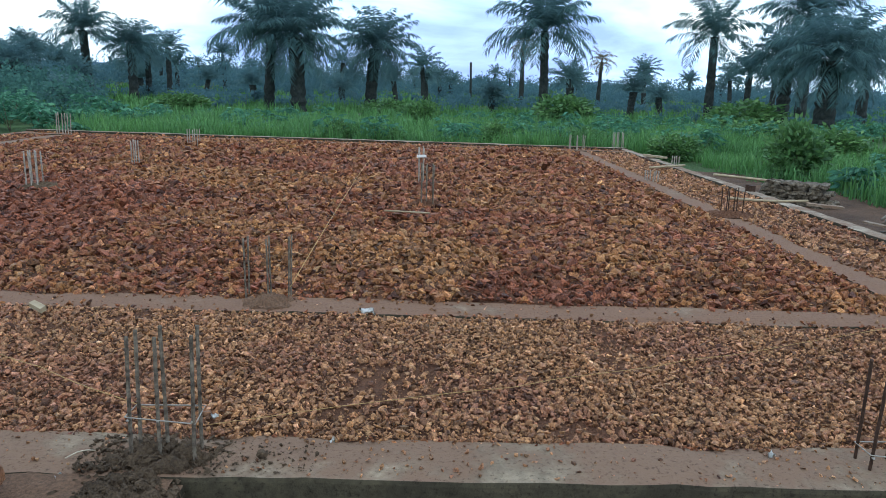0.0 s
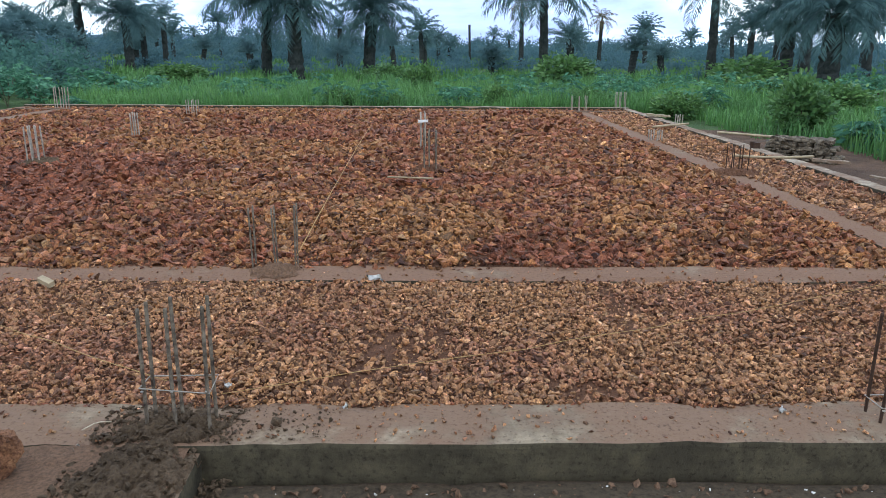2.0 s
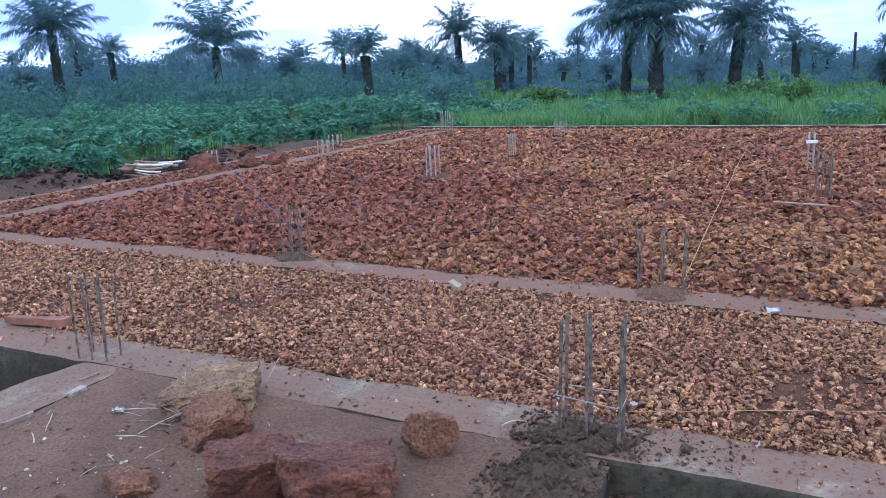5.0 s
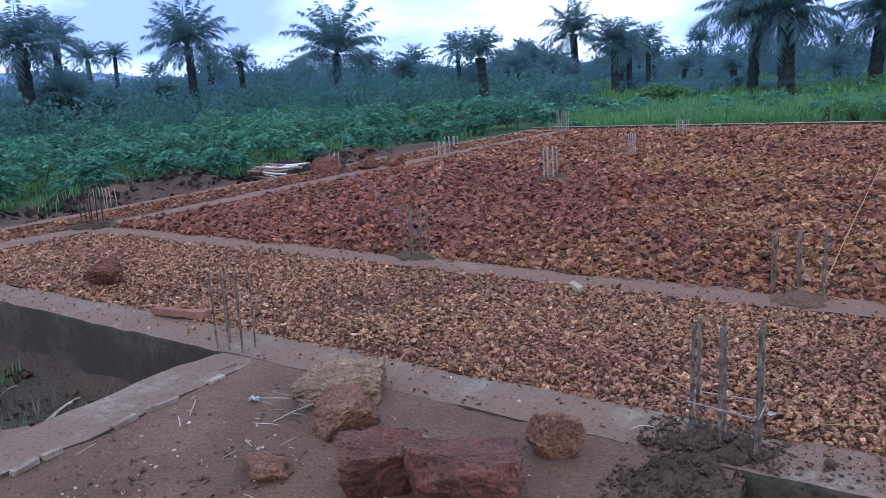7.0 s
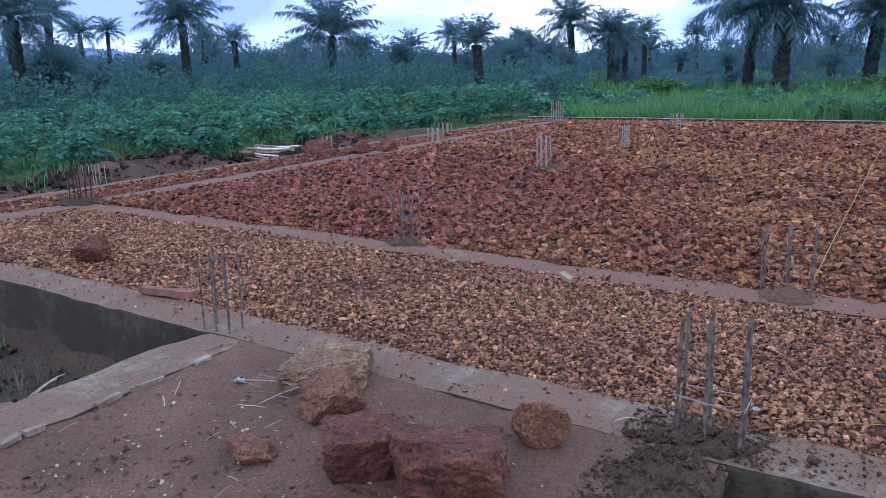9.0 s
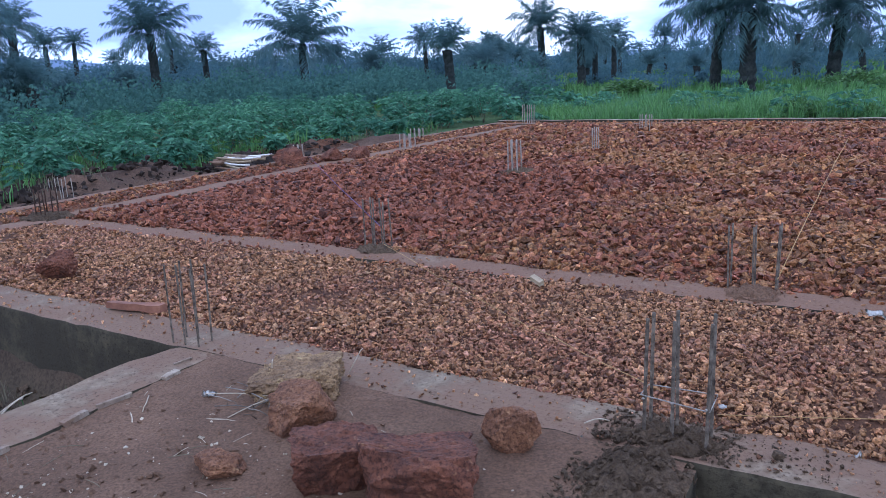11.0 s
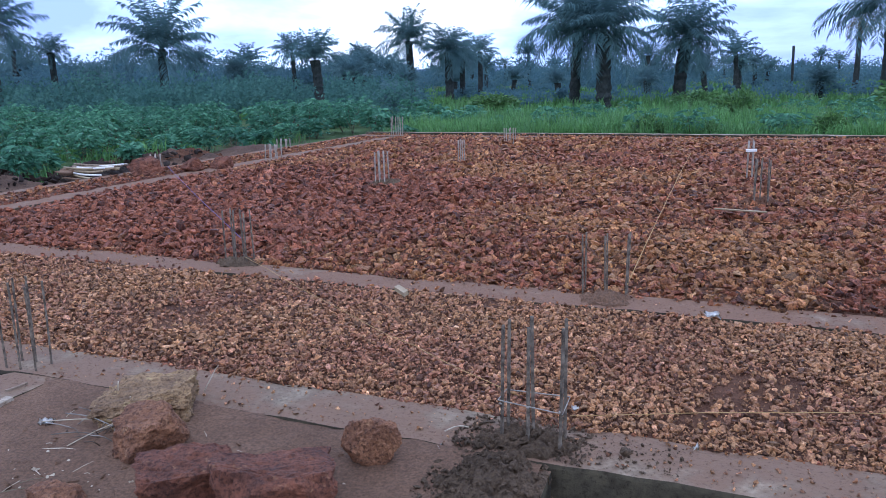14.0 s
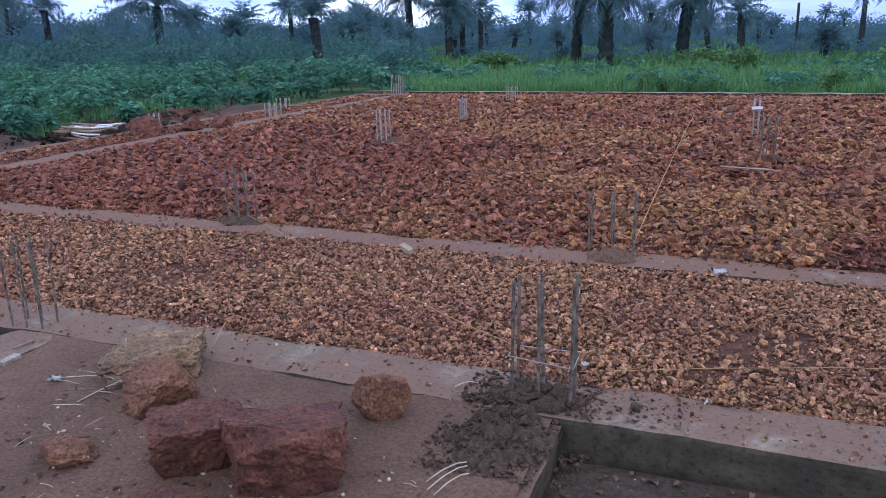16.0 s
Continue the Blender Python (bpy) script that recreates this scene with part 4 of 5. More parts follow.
for i in range(34):
    x, y = q.uniform(-6.2, -3.3), q.uniform(-1.3, -0.35)
    a = q.uniform(0, 6.28)
    l = q.uniform(0.1, 0.3)
    z = ground_z(x, y) + 0.03
    line_thing("dry_stalk", sag((x, y, z), (x + l * math.cos(a), y + l * math.sin(a), z + q.uniform(0, 0.15)), -0.02, 5, 0.02), 0.006, M_STRAW if i % 3 else M_GREYWOOD, "dry plant stalk in the pit", "stalk", 5, "pit stalks")

# pile of poles by the east side: a fan of weathered canes
pile = empty("pole_pile", pose(5.75, 5.25, -0.16), "heap of weathered grey poles fanned upward", "wood pile")
for i in range(130):
    f = i / 129
    row = q.random()
    lift = math.radians(2 + 36 * row ** 1.4)
    spread = math.radians(-38 + 66 * f) + q.uniform(-0.05, 0.05)
    L = q.uniform(1.5, 2.5)
    y0 = -0.55 + 1.15 * f
    base = Vector((q.uniform(-0.05, 0.25), y0 * 0.8, 0.03 + 0.26 * row * q.uniform(0.6, 1)))
    d = Vector((math.cos(lift) * math.cos(spread * 0.7), math.cos(lift) * math.sin(spread * 0.7), math.sin(lift)))
    pts = [base + d * L * k / 5 + Vector((0, 0, -0.05 * (k / 5) ** 2 + 0.03 * n3(i, k, 0, 0.6))) for k in range(6)]
    part("pole", tube_bm(pts, q.uniform(0.008, 0.02), 5, 0.6), M_GREYWOOD if i % 5 else M_STEM, pile, "", True)

# dry stack of flat rough stones between the outer beam and the bush
stack = empty("stone_stack", pose(6.0, 8.28, -0.2, 0, 0, -39), "low dry stack of flat rough stones at the field edge", "stone pile")
for course in range(6):
    for i in range(10 - course // 2):
        for side in (-0.08, 0.09):
            p = (-0.5 + 0.105 * (i + 0.5 * (course % 2)) + 0.05 * (course // 2) + q.uniform(-0.015, 0.015), side + q.uniform(-0.03, 0.03), 0.03 + 0.058 * course + q.uniform(-0.008, 0.008))
            part("stone", rock_bm((q.uniform(0.075, 0.1), q.uniform(0.09, 0.12), q.uniform(0.04, 0.052)), 40 + (i * 7 + course * 3) % 23, 2, 0.4, 3, True), M_RUBBLE, stack, "", False, pose(*p, q.uniform(-8, 8), q.uniform(-8, 8), q.uniform(-20, 20)))

# bundle of pale canes and sacks on the west side
bundle = empty("cane_bundle", pose(-9.3, 6.4, -0.1), "bundle of pale canes wrapped in white sacking", "cane bundle")
for i in range(15):
    y = q.uniform(-0.16, 0.16)
    z = 0.06 + 0.2 * q.random()
    part("cane", tube_bm(sag((-0.45, y, z), (q.uniform(0.3, 0.55), y * 1.4 + 0.05, z + q.uniform(-0.05, 0.08)), 0.02, 5), 0.017, 6), (M_BAMBOO, M_PAPER, M_KERB)[i % 3], bundle, "", True, pose(0, 0, 0, 0, 0, q.uniform(-16, 16)))
part("sack", rock_bm((0.26, 0.2, 0.09), 61, 3, 0.9, 5), M_KERB, bundle, "white woven sack", True, pose(-0.45, -0.02, 0.14, 0, 0, 20))

# pole far off in the field
line_thing("field_pole", sag((4.15, 67.4, -0.2), (4.05, 67.4, 3.5), 0, 4), 0.11, M_BARK, "bare dark pole in the field", "pole", 8)


# ---------------- palms ----------------
def frond(base, yaw, lift, length, droop, r, pairs=36, leaf=0.19, ragged=0.0):
    """Arrays of one pinnate frond: a rib and its leaflets."""
    v, f = [], []
    d0 = np.array([math.cos(yaw), math.sin(yaw), 0.0])
    side = np.array([-math.sin(yaw), math.cos(yaw), 0.0])
    n = 9
    rib, p, a = [], np.array(base, float), lift
    for i in range(n + 1):
        rib.append(p.copy())
        p = p + (d0 * math.cos(a) + np.array([0, 0, math.sin(a)])) * length / n
        a -= droop / n * (0.6 + 0.9 * i / n)
    rib = np.array(rib)
    w = 0.018 * length
    for i in range(n):
        k = len(v)
        w0, w1 = w * (1 - 0.85 * i / n), w * (1 - 0.85 * (i + 1) / n)
        v += [rib[i] - side * w0, rib[i] + side * w0, rib[i + 1] + side * w1, rib[i + 1] - side * w1]
        f.append((k, k + 1, k + 2, k + 3))
    for j in range(pairs):
        u = 0.16 + 0.84 * (j + 0.5) / pairs
        s = u * n
        i = min(n - 1, int(s))
        o = rib[i] + (rib[i + 1] - rib[i]) * (s - i)
        t = (rib[i + 1] - rib[i])
        t = t / np.linalg.norm(t)
        L = length * leaf * (0.45 + 1.1 * math.sin(math.pi * min(0.97, 0.12 + 0.8 * u)) ** 0.8) * 0.85
        for sg in (-1, 1):
            if r.random() < ragged:
                continue
            out = sg * side * r.uniform(0.65, 1.0) + t * r.uniform(0.45, 0.75) + np.array([0, 0, r.uniform(-0.65, 0.1)])
            out /= np.linalg.norm(out)
            l = L * r.uniform(0.75, 1.1)
            wl = 0.0105 * length * 24 / pairs * 1.75
            k = len(v)
            tip = o + out * l + np.array([0, 0, -0.26 * l])
            m_ = o + out * l * 0.5
            v += [o, m_ + t * wl, tip, m_ - t * wl]
            f.append((k, k + 1, k + 2, k + 3))
    return v, f


def crown_mesh(name, seed, fronds, droop, material, ragged=0.05, low=-0.5, pairs=36):
    """A palm crown of unit radius."""
    r = np.random.default_rng(seed)
    V, F = [], []
    for i in range(fronds):
        g = (i + 0.5) / fronds
        lift = math.radians(86) * (1 - g) ** 0.75 + low * g + r.uniform(-0.12, 0.12)
        v, f = frond((0, 0, r.uniform(-0.05, 0.06)), i * 2.39996 + r.uniform(-0.25, 0.25), lift, r.uniform(0.85, 1.12), droop * (0.6 + 0.55 * g) * r.uniform(0.75, 1.25), r, pairs, ragged=ragged)
        k = len(V)
        V += v
        F += [tuple(a + k for a in q_) for q_ in f]
    return mesh_of(name, V, F, material)


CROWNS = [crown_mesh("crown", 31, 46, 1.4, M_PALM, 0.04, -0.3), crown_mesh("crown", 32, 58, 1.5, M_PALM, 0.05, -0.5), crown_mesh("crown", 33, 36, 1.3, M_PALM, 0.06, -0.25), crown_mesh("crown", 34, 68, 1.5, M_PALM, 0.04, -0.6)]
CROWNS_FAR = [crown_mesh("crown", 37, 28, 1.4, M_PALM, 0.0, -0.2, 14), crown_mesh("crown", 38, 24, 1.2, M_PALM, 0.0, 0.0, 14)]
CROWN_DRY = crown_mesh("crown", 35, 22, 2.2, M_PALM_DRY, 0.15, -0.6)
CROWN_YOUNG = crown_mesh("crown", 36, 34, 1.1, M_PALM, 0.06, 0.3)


def trunk_mesh(h, r0, seed, shaggy=0.0):
    v, f = [], []
    n, s = 18, 12
    q = random.Random(seed)
    bx, by = q.uniform(-0.25, 0.25), q.uniform(-0.25, 0.25)
    for i in range(n + 1):
        u = i / n
        rad = r0 * (1.25 - 0.45 * u + shaggy * 0.55 * u * u) * (1 + 0.1 * math.sin(i * 2.6))
        for k in range(s):
            a = 2 * math.pi * k / s
            rr = rad * (1 + 0.16 * n3(math.cos(a) * 2 + seed, math.sin(a) * 2, u * h * 2.2) + 0.08 * ((i + k) % 2))
            v.append((rr * math.cos(a) + bx * u * u, rr * math.sin(a) + by * u * u, h * u))
    for i in range(n):
        for k in range(s):
            f.append((i * s + k, i * s + (k + 1) % s, (i + 1) * s + (k + 1) % s, (i + 1) * s + k))
    return mesh_of("trunk", v, f, M_BARK), (bx, by)


def palm(x, y, z, radius, kind, label, seed, girth=0.23, shaggy=0.3, crown=None):
    """z: the height of the crown's heart above the site's level."""
    g = ground_z(x, y)
    h = max(0.3, z - g)
    p = empty("palm_tree", pose(x, y, g - 0.05, 0, 0, 0), label, "palm tree", "oil palms in the fields")
    me, (bx, by) = trunk_mesh(h + 0.05, girth, seed, shaggy)
    mesh_part("trunk", me, p)
    c = mesh_part("crown", crown or CROWNS[kind % 4], p)
    c.matrix_basis = Matrix.Translation((bx, by, h + 0.05)) @ Euler((0.05 * math.sin(seed), 0.06 * math.cos(seed * 1.3), seed * 1.7)).to_matrix().to_4x4() @ Matrix.Diagonal((radius, radius, radius * 0.95, 1))
    return p


TALL = "tall oil palm with a dark trunk and arching fronds"
north_palms = [(-7.8, 36.6, 3.77, 3.29, 0, 0.22, 0.5), (-6, 34.9, 3.42, 2.61, 1, 0.3, 0.7), (-2.8, 39.3, 3.2, 2.37, 3, 0.27, 0.7), (6.7, 39, 4.38, 3.07, 0, 0.21, 0.3),
               (15.1, 36.9, 4.24, 2.5, 2, 0.2, 0.3), (17.5, 33.7, 3.04, 1.89, 3, 0.26, 0.6), (17.3, 29.3, 2.9, 2.53, 3, 0.34, 0.7), (-19.9, 43.1, 3.83, 2.13, 0, 0.22, 0.4),
               (-16.9, 42.2, 3.06, 1.76, 1, 0.22, 0.5), (-17.3, 49.5, 3.25, 1.42, 2, 0.16, 0.3), (-17.5, 46.2, 2.72, 1.42, 1, 0.16, 0.4), (20.9, 38.8, 5.49, 2.74, 1, 0.25, 0.5),
               (25.5, 40.8, 3.71, 1.99, 3, 0.22, 0.5)]
west_palms = [(-29.8, 13.0, 3.6, 1.75, 1, 0.23, 0.7), (-32.8, 23.3, 3.94, 2.44, 0, 0.2, 0.4), (-27.6, 28.8, 3.17, 2.76, 0, 0.19, 0.4), (-26.6, 39.6, 3.2, 1.56, 2, 0.13, 0.3), (-50, 30.1, 4.5, 1.28, 2, 0.14, 0.3),
               (-33.4, 27.2, 3.16, 1.17, 2, 0.14, 0.7), (-46.3, 35.3, 3.86, 1.19, 2, 0.12, 0.4), (-41.5, 21, 4.79, 1.61, 0, 0.19, 0.5), (-44.1, 24.5, 3.93, 1.43, 2, 0.13, 0.4),
               (-32.2, 59.3, 3.52, 1.44, 1, 0.14, 0.4), (-38, 43.6, 3, 1.37, 1, 0.14, 0.5), (-56.8, 37.9, 3.52, 1.17, 2, 0.14, 0.4), (-21.8, 40, 2.43, 0.99, 1, 0.13, 0.5)]
for i, (x, y, z, rad, k, girth, shag) in enumerate(north_palms + west_palms):
    palm(x, y, z, rad * 1.08, k, TALL, i, girth, shag)
palm(7.6, 57.1, 4.7, 1.7, 0, "thin palm with drooping dry fronds", 41, 0.16, 0.0, CROWN_DRY)
palm(15.6, 65.8, 3.9, 1.6, 0, "thin palm with sparse drooping fronds", 42, 0.16, 0.0, CROWN_DRY)
palm(-23.0, 84.3, 4.0, 1.9, 2, "far palm with an umbrella-like crown", 43, 0.2, 0.0, CROWN_YOUNG)
low_palms = [(-14.5, 29.0, 0.75, 1.5), (-2.3, 57.4, 2.2, 1.8), (-5.3, 47.1, 1.5, 1.7), (-19.3, 64.6, 1.9, 2.0), (4.1, 42.3, 1.4, 1.4), (11.8, 40.0, 1.9, 1.6), (14.5, 43.4, 1.6, 1.5),
             (-10.8, 46.2, 1.5, 1.4), (0.0, 72.5, 2.8, 2.0), (21.8, 48.2, 3.6, 2.8), (11.3, 56.5, 3.0, 2.4), (-20.8, 53.5, 1.8, 1.8), (1.4, 77.5, 2.9, 2.0), (-26.6, 33.5, 1.7, 1.7),
             (-31.9, 28.8, 1.6, 1.7), (-16.5, 33.7, 0.7, 1.5), (-40.3, 26.7, 2.2, 1.6), (-33.8, 46.7, 2.2, 1.9), (-27.6, 44.8, 1.6, 1.8), (-51.5, 27.8, 2.0, 1.8)]
for i, (x, y, z, rad) in enumerate(low_palms):
    palm(x, y, z - 0.35 * rad, rad * 0.85, 2, "low young oil palm with a bushy crown", 90 + i, 0.17, 0.8, CROWN_YOUNG if i % 2 else CROWNS[i % 4])
q = random.Random(77)
for i in range(84):
    a = math.radians(q.uniform(-32, 76))
    d = q.uniform(58, 160)
    palm(-d * math.sin(a), d * math.cos(a), q.uniform(0.6, 2.4) + 0.012 * d, q.uniform(1.3, 2.2), i, "far oil palm in the bush", 120 + i, 0.18, 0.4, CROWNS_FAR[i % 2])

for i in range(26):
    a, d = math.radians(q.uniform(24, 74)), q.uniform(31, 58)
    rad = q.uniform(1.0, 1.7)
    palm(-d * math.sin(a), d * math.cos(a), q.uniform(0.9, 2.3), rad, i, "low oil palm among dark thicket", 230 + i, 0.17, 0.8, CROWN_YOUNG if i % 3 else CROWNS[i % 4])


# ---------------- leaves ----------------
def leaf_quads(origin, direction, length, width, r):
    """Kite leaves: origins (n, 3), unit directions (n, 3)."""
    n = len(origin)
    up = r.normal(size=(n, 3))
    side = np.cross(direction, up)
    side /= np.linalg.norm(side, axis=1)[:, None] + 1e-9
    l, w = np.broadcast_to(length, n)[:, None], np.broadcast_to(width, n)[:, None]
    v = np.stack([origin, origin + direction * l * 0.45 + side * w, origin + direction * l, origin + direction * l * 0.45 - side * w], 1)
    return v.reshape(-1, 3), np.arange(4 * n).reshape(-1, 4)


def merge(pieces):
    v, f, n = [], [], 0
    for a, c in pieces:
        v.append(a)
        f.append(c + n)
        n += len(a)
    return np.concatenate(v), np.concatenate(f)


def shrub_mesh(seed, leaves, leaf, width, clumps=26):
    """A crown of unit radius from clumps of leaves, uneven and with gaps."""
    r = np.random.default_rng(seed)
    c = r.normal(size=(clumps, 3))
    c /= np.linalg.norm(c, axis=1)[:, None]
    c *= r.uniform(0.35, 0.85, (clumps, 1))
    c[:, 2] = c[:, 2] * 0.8 + 0.75
    which = r.integers(0, clumps, leaves)
    o = c[which] + r.normal(0, 0.17, (leaves, 3))
    d = o - np.array([0, 0, 0.5]) + r.normal(0, 0.5, (leaves, 3))
    d[:, 2] -= 0.1
    d /= np.linalg.norm(d, axis=1)[:, None]
    return leaf_quads(o, d, leaf * r.uniform(0.6, 1.2, leaves), width * r.uniform(0.7, 1.2, leaves), r), c


SHRUBS = []
for sd in range(3):
    (v, f), c = shrub_mesh(50 + sd, 2000, 0.2, 0.06)
    sv, sf = merge([tuple(np.array(a) for a in tube([(0, 0, 0), tuple(p * 0.5 + np.array([0, 0, 0.05])), tuple(p)], 0.02, 4, 0.4)) for p in c[:10]])
    SHRUBS.append((mesh_of("leaves", v, f, M_BUSH), mesh_of("stems", sv, sf, M_STEM)))


def shrub(x, y, rad, tall, label, seed):
    p = empty("shrub", pose(x, y, ground_z(x, y) - 0.03, 0, 0, seed * 67), label, "bush", "shrubs at the field edge")
    for nm, me in zip(("leaves", "stems"), SHRUBS[seed % 3]):
        mesh_part(nm, me, p).matrix_basis = Matrix.Diagonal((rad, rad, tall, 1))
    return p


for i, (x, y, rad, tall) in enumerate(((0.3, 23.5, 0.75, 0.75), (-1.7, 16.6, 0.45, 0.42), (7.7, 11.8, 0.7, 0.66), (6.5, 30.9, 1.4, 0.95), (14.4, 30.7, 1.6, 0.9), (9.9, 11.2, 0.8, 0.6), (6.3, 15.0, 0.6, 0.45),
                                       (4.8, 17.2, 0.6, 0.4), (2.3, 16.9, 0.5, 0.4), (-10.5, 31.7, 1.2, 0.6), (-1.7, 33.4, 1.0, 0.6), (-0.3, 16.2, 0.3, 0.3), (11.0, 21.3, 0.9, 0.55), (11.1, 16.8, 0.9, 0.55),
                                       (8.6, 9.2, 0.6, 0.4), (12.5, 13.0, 0.9, 0.6), (9.0, 14.5, 0.7, 0.5), (14.5, 17.0, 1.1, 0.7))):
    shrub(x, y, rad, tall, "leafy green shrub standing in tall grass", i)


def outside(x, y, pad=0.0):
    return not (-9.4 - pad < x < 5.7 + pad and -6 < y < 15.75 + pad * 0.3)


def grass(name, count, region, height, width, label, seed, material=M_GRASS, avoid=None, bias=1.0, inside=False):
    """Bent blades in tufts."""
    r = np.random.default_rng(seed)
    tufts = count // 14
    tx, ty = r.uniform(region[0], region[1], tufts), region[2] + (region[3] - region[2]) * r.random(tufts) ** bias
    ok = np.array([(inside or outside(a, c)) and not (avoid and avoid(a, c)) for a, c in zip(tx, ty)])
    tx, ty = tx[ok], ty[ok]
    tz = np.array([ground_z(a, c) for a, c in zip(tx, ty)])
    th = height * r.uniform(0.55, 1.15, len(tx)) * np.array([0.85 + 0.5 * n3(a, c, 2, 0.35) for a, c in zip(tx, ty)])
    k = np.repeat(np.arange(len(tx)), 14)
    n = len(k)
    o = np.column_stack([tx[k] + r.normal(0, 0.09, n), ty[k] + r.normal(0, 0.09, n), tz[k] - 0.02])
    a = r.uniform(0, 2 * np.pi, n)
    h = th[k] * r.uniform(0.5, 1.1, n)
    lean = h * r.uniform(0.08, 0.5, n)
    out = np.column_stack([np.cos(a), np.sin(a), np.zeros(n)])
    side = np.column_stack([-np.sin(a), np.cos(a), np.zeros(n)]) * (width * r.uniform(0.6, 1.2, n))[:, None]
    up = np.array([0, 0, 1.0])
    m1 = o + out * (lean * 0.25)[:, None] + up * (h * 0.55)[:, None]
    tip = o + out * lean[:, None] + up * (h * r.uniform(0.8, 1.0, n))[:, None]
    v = np.stack([o - side, o + side, m1 + side * 0.8, m1 - side * 0.8, tip], 1).reshape(-1, 3)
    b = (np.arange(n) * 5)[:, None]
    f = np.concatenate([b + np.array([[0, 1, 2]]), b + np.array([[0, 2, 3]]), b + np.array([[3, 2, 4]])])
    ob = mesh_part(name, mesh_of(name, v, f, material))
    return tagged(ob, label, "grass", kind="stuff")


grass("tall_grass", 44000, (-9.0, 12.0, 15.8, 24.0), 0.78, 0.011, "tall fresh green grass behind the rear beam", 3, bias=1.3)
grass("tall_grass", 22000, (6.6, 16.0, 7.0, 18.0), 0.62, 0.011, "tangled green grass beside the stone stack", 4, avoid=lambda x, y: x < 7.2 and y < 11)
grass("field_grass", 30000, (-30.0, 34.0, 24.0, 48.0), 0.75, 0.03, "green grass over the field", 5)
grass("field_grass", 22000, (-60.0, 60.0, 48.0, 100.0), 0.9, 0.07, "rough green growth toward the palms", 6)
grass("pit_weeds", 420, (-6.2, -3.3, -1.2, -0.25), 0.2, 0.005, "sparse weeds in the bottom of the pit", 27, M_GRASS, inside=True)
grass("pit_weeds", 700, (-6.2, -3.3, -1.3, -0.25), 0.16, 0.005, "dead weeds in the bottom of the pit", 28, M_DRYWEED, inside=True)
grass("dry_weeds", 1500, (-11.4, -9.7, 1.5, 14.0), 0.4, 0.006, "dry straw-coloured weeds beside the spoil heaps", 17, M_DRYWEED, avoid=lambda x, y: n3(x, y, 4, 0.7) < 0.1)
grass("verge_grass", 9000, (-16.0, -10.3, 1.0, 15.0), 0.4, 0.011, "rough grass at the edge of the cassava", 7, avoid=lambda x, y: n3(x, y, 0, 0.9) < -0.05)


def cassava(name, spots, tall, leaves, size, label, seed):
    """Cassava: bare stems that carry layers of fingered leaves."""
    r = np.random.default_rng(seed)
    O, D, L, stems = [], [], [], []
    for x, y in spots:
        g = ground_z(x, y)
        h = tall * r.uniform(0.6, 1.3) * (0.5 + 0.5 * smooth01(abs(x + 2) - 8.0, 0.2, 3.0) if y < 16 else 1)
        for s in range(3):
            a = r.uniform(0, 6.28)
            tip = np.array([x + 0.34 * h * math.cos(a), y + 0.34 * h * math.sin(a), g + h * r.uniform(0.5, 0.8)])
            if size < 0.3:
                stems.append(tuple(np.array(t_) for t_ in tube([(x, y, g), tuple(tip)], 0.012, 3, 0.6)))
            n = leaves // 3
            az, el = r.uniform(0, 6.28, n), r.uniform(-0.1, 1.35, n)
            arm = r.uniform(0.26, 0.44, n)[:, None] * h * np.column_stack([np.cos(az) * np.cos(el), np.sin(az) * np.cos(el), np.sin(el) * 0.85])
            c = tip + arm - np.column_stack([np.zeros(n), np.zeros(n), r.random(n) ** 3 * h * 0.5])
            for k in range(5):
                fa = az + (k - 2) * 0.62 + r.normal(0, 0.1, n)
                d = np.column_stack([np.cos(fa), np.sin(fa), -0.35 + r.normal(0, 0.2, n)])
                d /= np.linalg.norm(d, axis=1)[:, None]
                O.append(c)
                D.append(d)
                L.append(np.full(n, size * (1 - 0.12 * abs(k - 2))) * r.uniform(0.8, 1.2, n))
    O, D, L = np.concatenate(O), np.concatenate(D), np.concatenate(L)
    ob = mesh_part(name, mesh_of(name, *leaf_quads(O, D, L, L * 0.17, r), M_CASSAVA))
    if stems:
        mesh_part("stems", mesh_of("stems", *merge(stems), M_STEM), ob)
    return tagged(ob, label, "cassava plants", kind="stuff")


def field(x0, x1, y0, y1, gap, seed, test):
    r = np.random.default_rng(seed)
    out = []
    for x in np.arange(x0, x1, gap):
        for y in np.arange(y0, y1, gap):
            a, c = x + r.uniform(-0.4, 0.4) * gap, y + r.uniform(-0.4, 0.4) * gap
            if test(a, c):
                out.append((a, c))
    return out


cassava("cassava_crop", field(-20.5, -9.7, 2.0, 17.5, 1.25, 1, lambda x, y: x < -10.9 + 0.08 * y + 0.7 * n3(x, y, 0, 0.5)), 0.85, 156, 0.145, "leafy green cassava plants at the field edge", 2)
cassava("cassava_crop", field(-36.0, -9.5, 3.0, 30.0, 1.25, 3, lambda x, y: (x < -20.5 or y > 17.5) and x < -8.0 - 0.1 * (y - 17) and math.hypot(x, y) < 25 + 3 * n3(x, y, 6, 0.2)), 0.82, 48, 0.25, "leafy green cassava plants across the field", 4)
cassava("grass_weeds", field(-9.5, 9.0, 16.3, 27.0, 1.5, 15, lambda x, y: n3(x, y, 1, 0.45) > 0.08 - 0.02 * (y - 16)), 0.62, 42, 0.2, "broad-leaved weeds among the tall grass", 16)
cassava("low_bushes", field(7.2, 20.0, 9.0, 26.0, 1.5, 5, lambda x, y: n3(x, y, 1, 0.4) > -0.05), 0.7, 54, 0.2, "broad-leaved green weeds among the grass", 6)


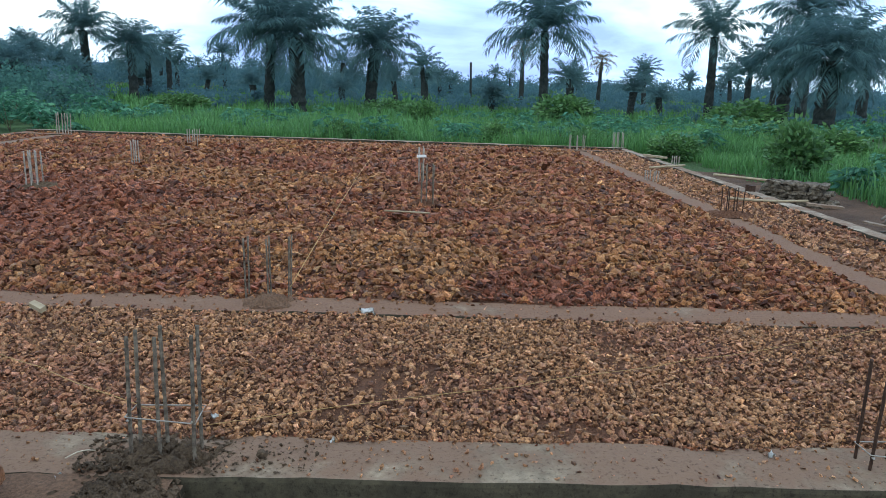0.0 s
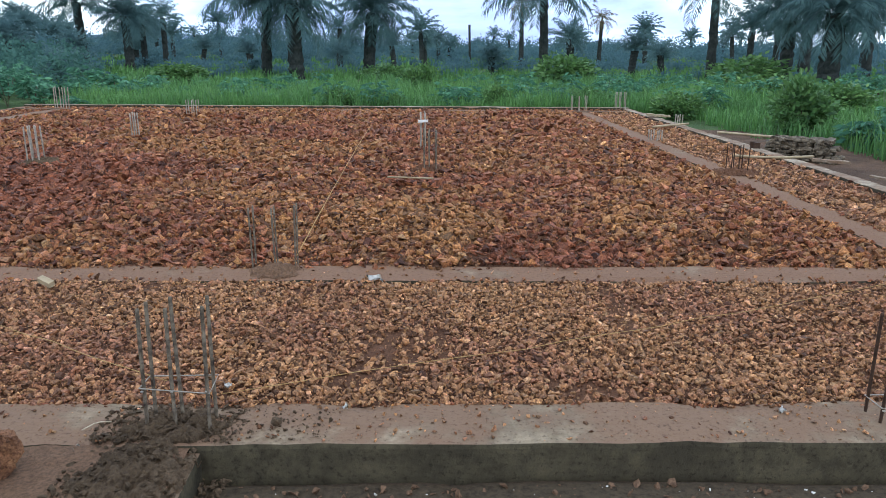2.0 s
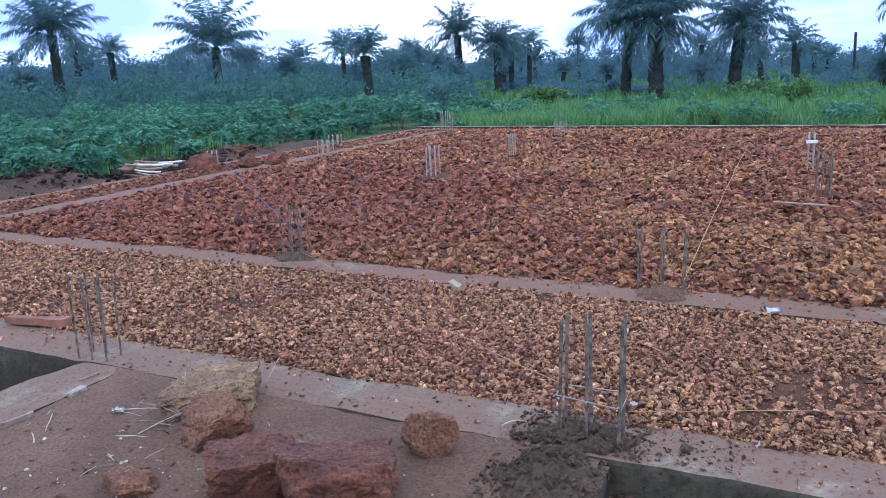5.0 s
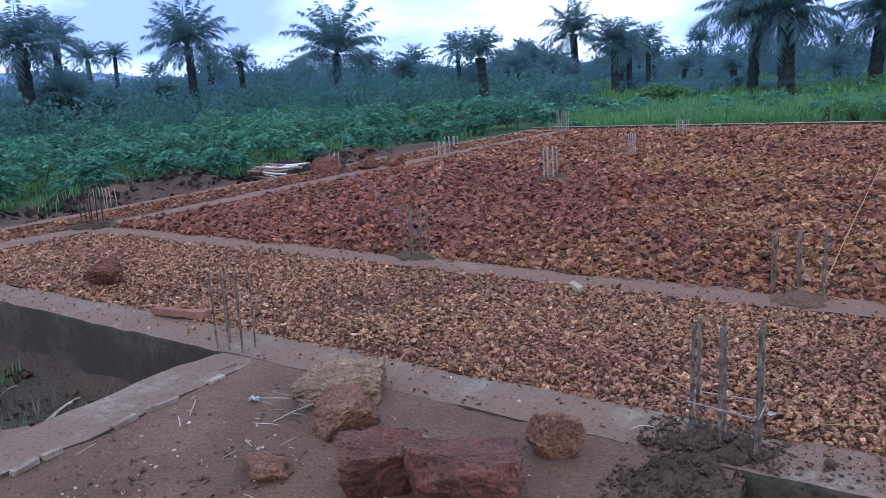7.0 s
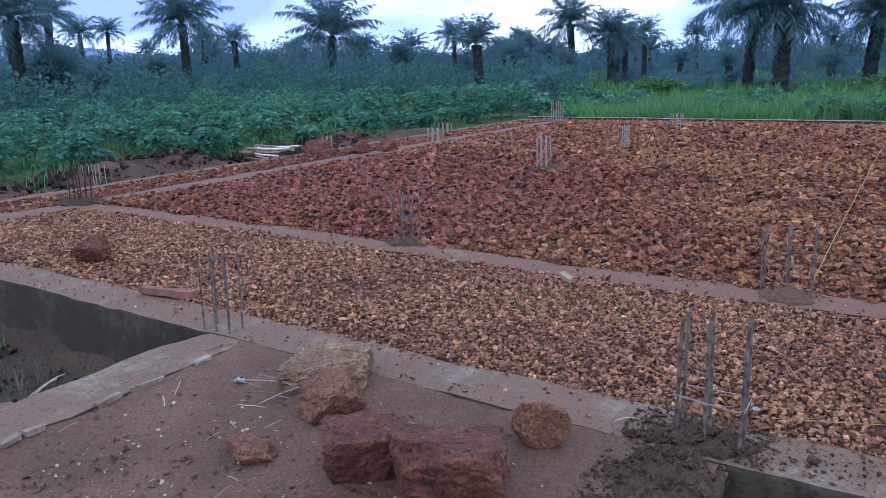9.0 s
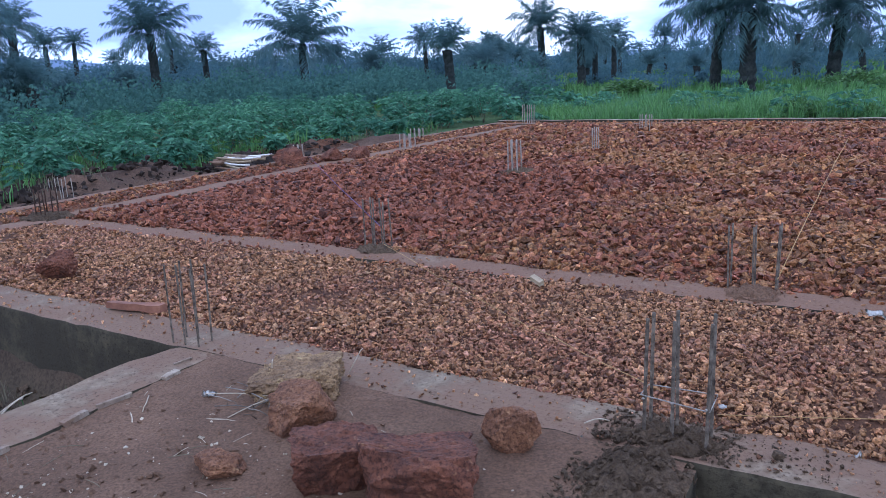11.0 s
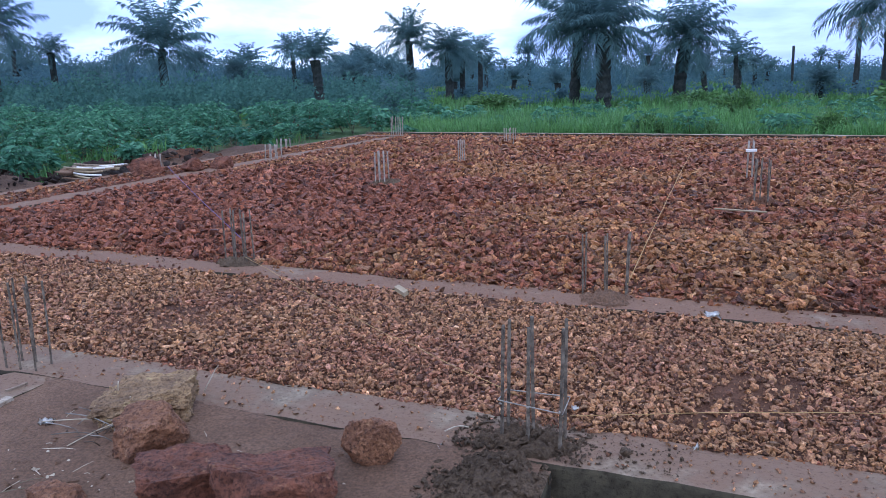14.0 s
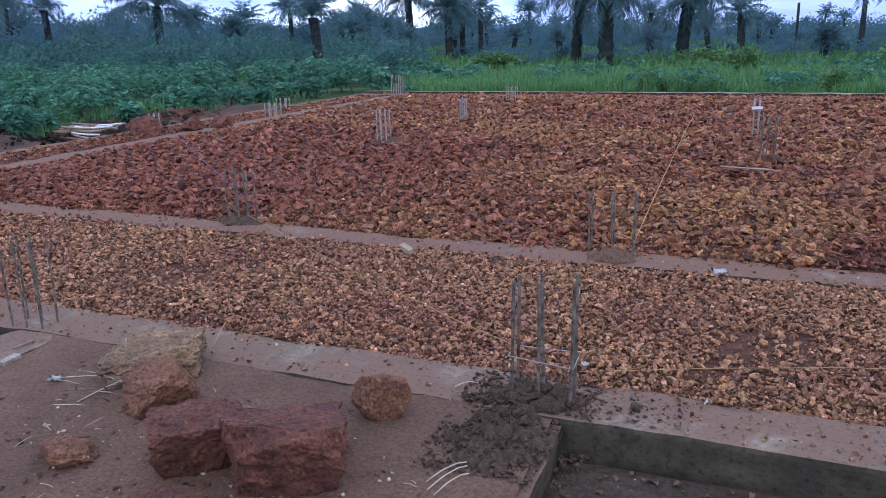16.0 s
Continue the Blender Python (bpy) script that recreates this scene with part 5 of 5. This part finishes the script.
def woods(name, count, d0, d1, a0, a1, size, tall, label, seed, leaves=70, material=M_WOODS):
    """Far bush: many uneven crowns of leaf clumps."""
    r = np.random.default_rng(seed)
    O, D, L = [], [], []
    leaves = int(leaves * 2.2)
    for _ in range(count):
        a, d = math.radians(r.uniform(a0, a1)), d0 + (d1 - d0) * r.random() ** 0.8
        x, y = -d * math.sin(a), d * math.cos(a)
        g = ground_z(x, y)
        h, w = tall * r.uniform(0.3, 1.1), size * r.uniform(0.6, 1.4)
        lob = r.normal(0, 1, (9, 3))
        lob /= np.linalg.norm(lob, axis=1)[:, None]
        lob = lob * np.array([w, w, h * 0.42]) * r.uniform(0.3, 0.75, (9, 1)) + np.array([x, y, g + h * 0.5])
        bulge = r.normal(0, 1, (leaves, 3))
        bulge /= np.linalg.norm(bulge, axis=1)[:, None]
        o = lob[r.integers(0, 9, leaves)] + bulge * np.array([w, w, h * 0.42]) * r.uniform(0.2, 0.42, (leaves, 1))
        o[:, 2] = np.maximum(o[:, 2], g + 0.1)
        O.append(o)
        D.append(r.normal(0, 0.7, (leaves, 3)) + bulge + np.array([0, 0, 0.1]))
        L.append(r.uniform(0.14, 0.28, leaves) * (0.45 + d / 120))
    O, D, L = np.concatenate(O), np.concatenate(D), np.concatenate(L)
    D /= np.linalg.norm(D, axis=1)[:, None]
    ob = mesh_part(name, mesh_of(name, *leaf_quads(O, D, L, L * 0.32, r), material))
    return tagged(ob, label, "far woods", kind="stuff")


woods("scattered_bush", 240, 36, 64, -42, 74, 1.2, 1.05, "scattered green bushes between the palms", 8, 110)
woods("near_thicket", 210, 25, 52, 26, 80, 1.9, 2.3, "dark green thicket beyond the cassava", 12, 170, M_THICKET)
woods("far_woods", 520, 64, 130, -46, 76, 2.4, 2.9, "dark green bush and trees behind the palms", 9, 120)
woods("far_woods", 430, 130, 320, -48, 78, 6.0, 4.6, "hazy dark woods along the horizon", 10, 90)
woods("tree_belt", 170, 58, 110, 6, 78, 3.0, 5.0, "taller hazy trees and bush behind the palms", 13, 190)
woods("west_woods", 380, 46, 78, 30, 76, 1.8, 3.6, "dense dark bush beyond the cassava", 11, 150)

# low hills on the horizon, distance haze painted in as blue
hv, hf = [], []
for i in range(121):
    a = math.radians(-60 + 150 * i / 120)
    h = 8 + (30 + 75 * max(0, n3(i, 0, 3, 0.09) + 0.35) + 40 * smooth01(i, 65, 95)) * smooth01(i, 50, 72)
    hv += [(-3000 * math.sin(a), 3000 * math.cos(a), -20), (-3000 * math.sin(a), 3000 * math.cos(a), h), (-3500 * math.sin(a), 3500 * math.cos(a), -20)]
    if i:
        k = 3 * i
        hf += [(k - 3, k, k + 1, k - 2), (k - 2, k + 1, k + 2, k - 1)]
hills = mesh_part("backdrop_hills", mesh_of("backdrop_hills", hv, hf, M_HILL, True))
tagged(hills, "low hazy blue hills on the horizon", "hills", kind="structure")
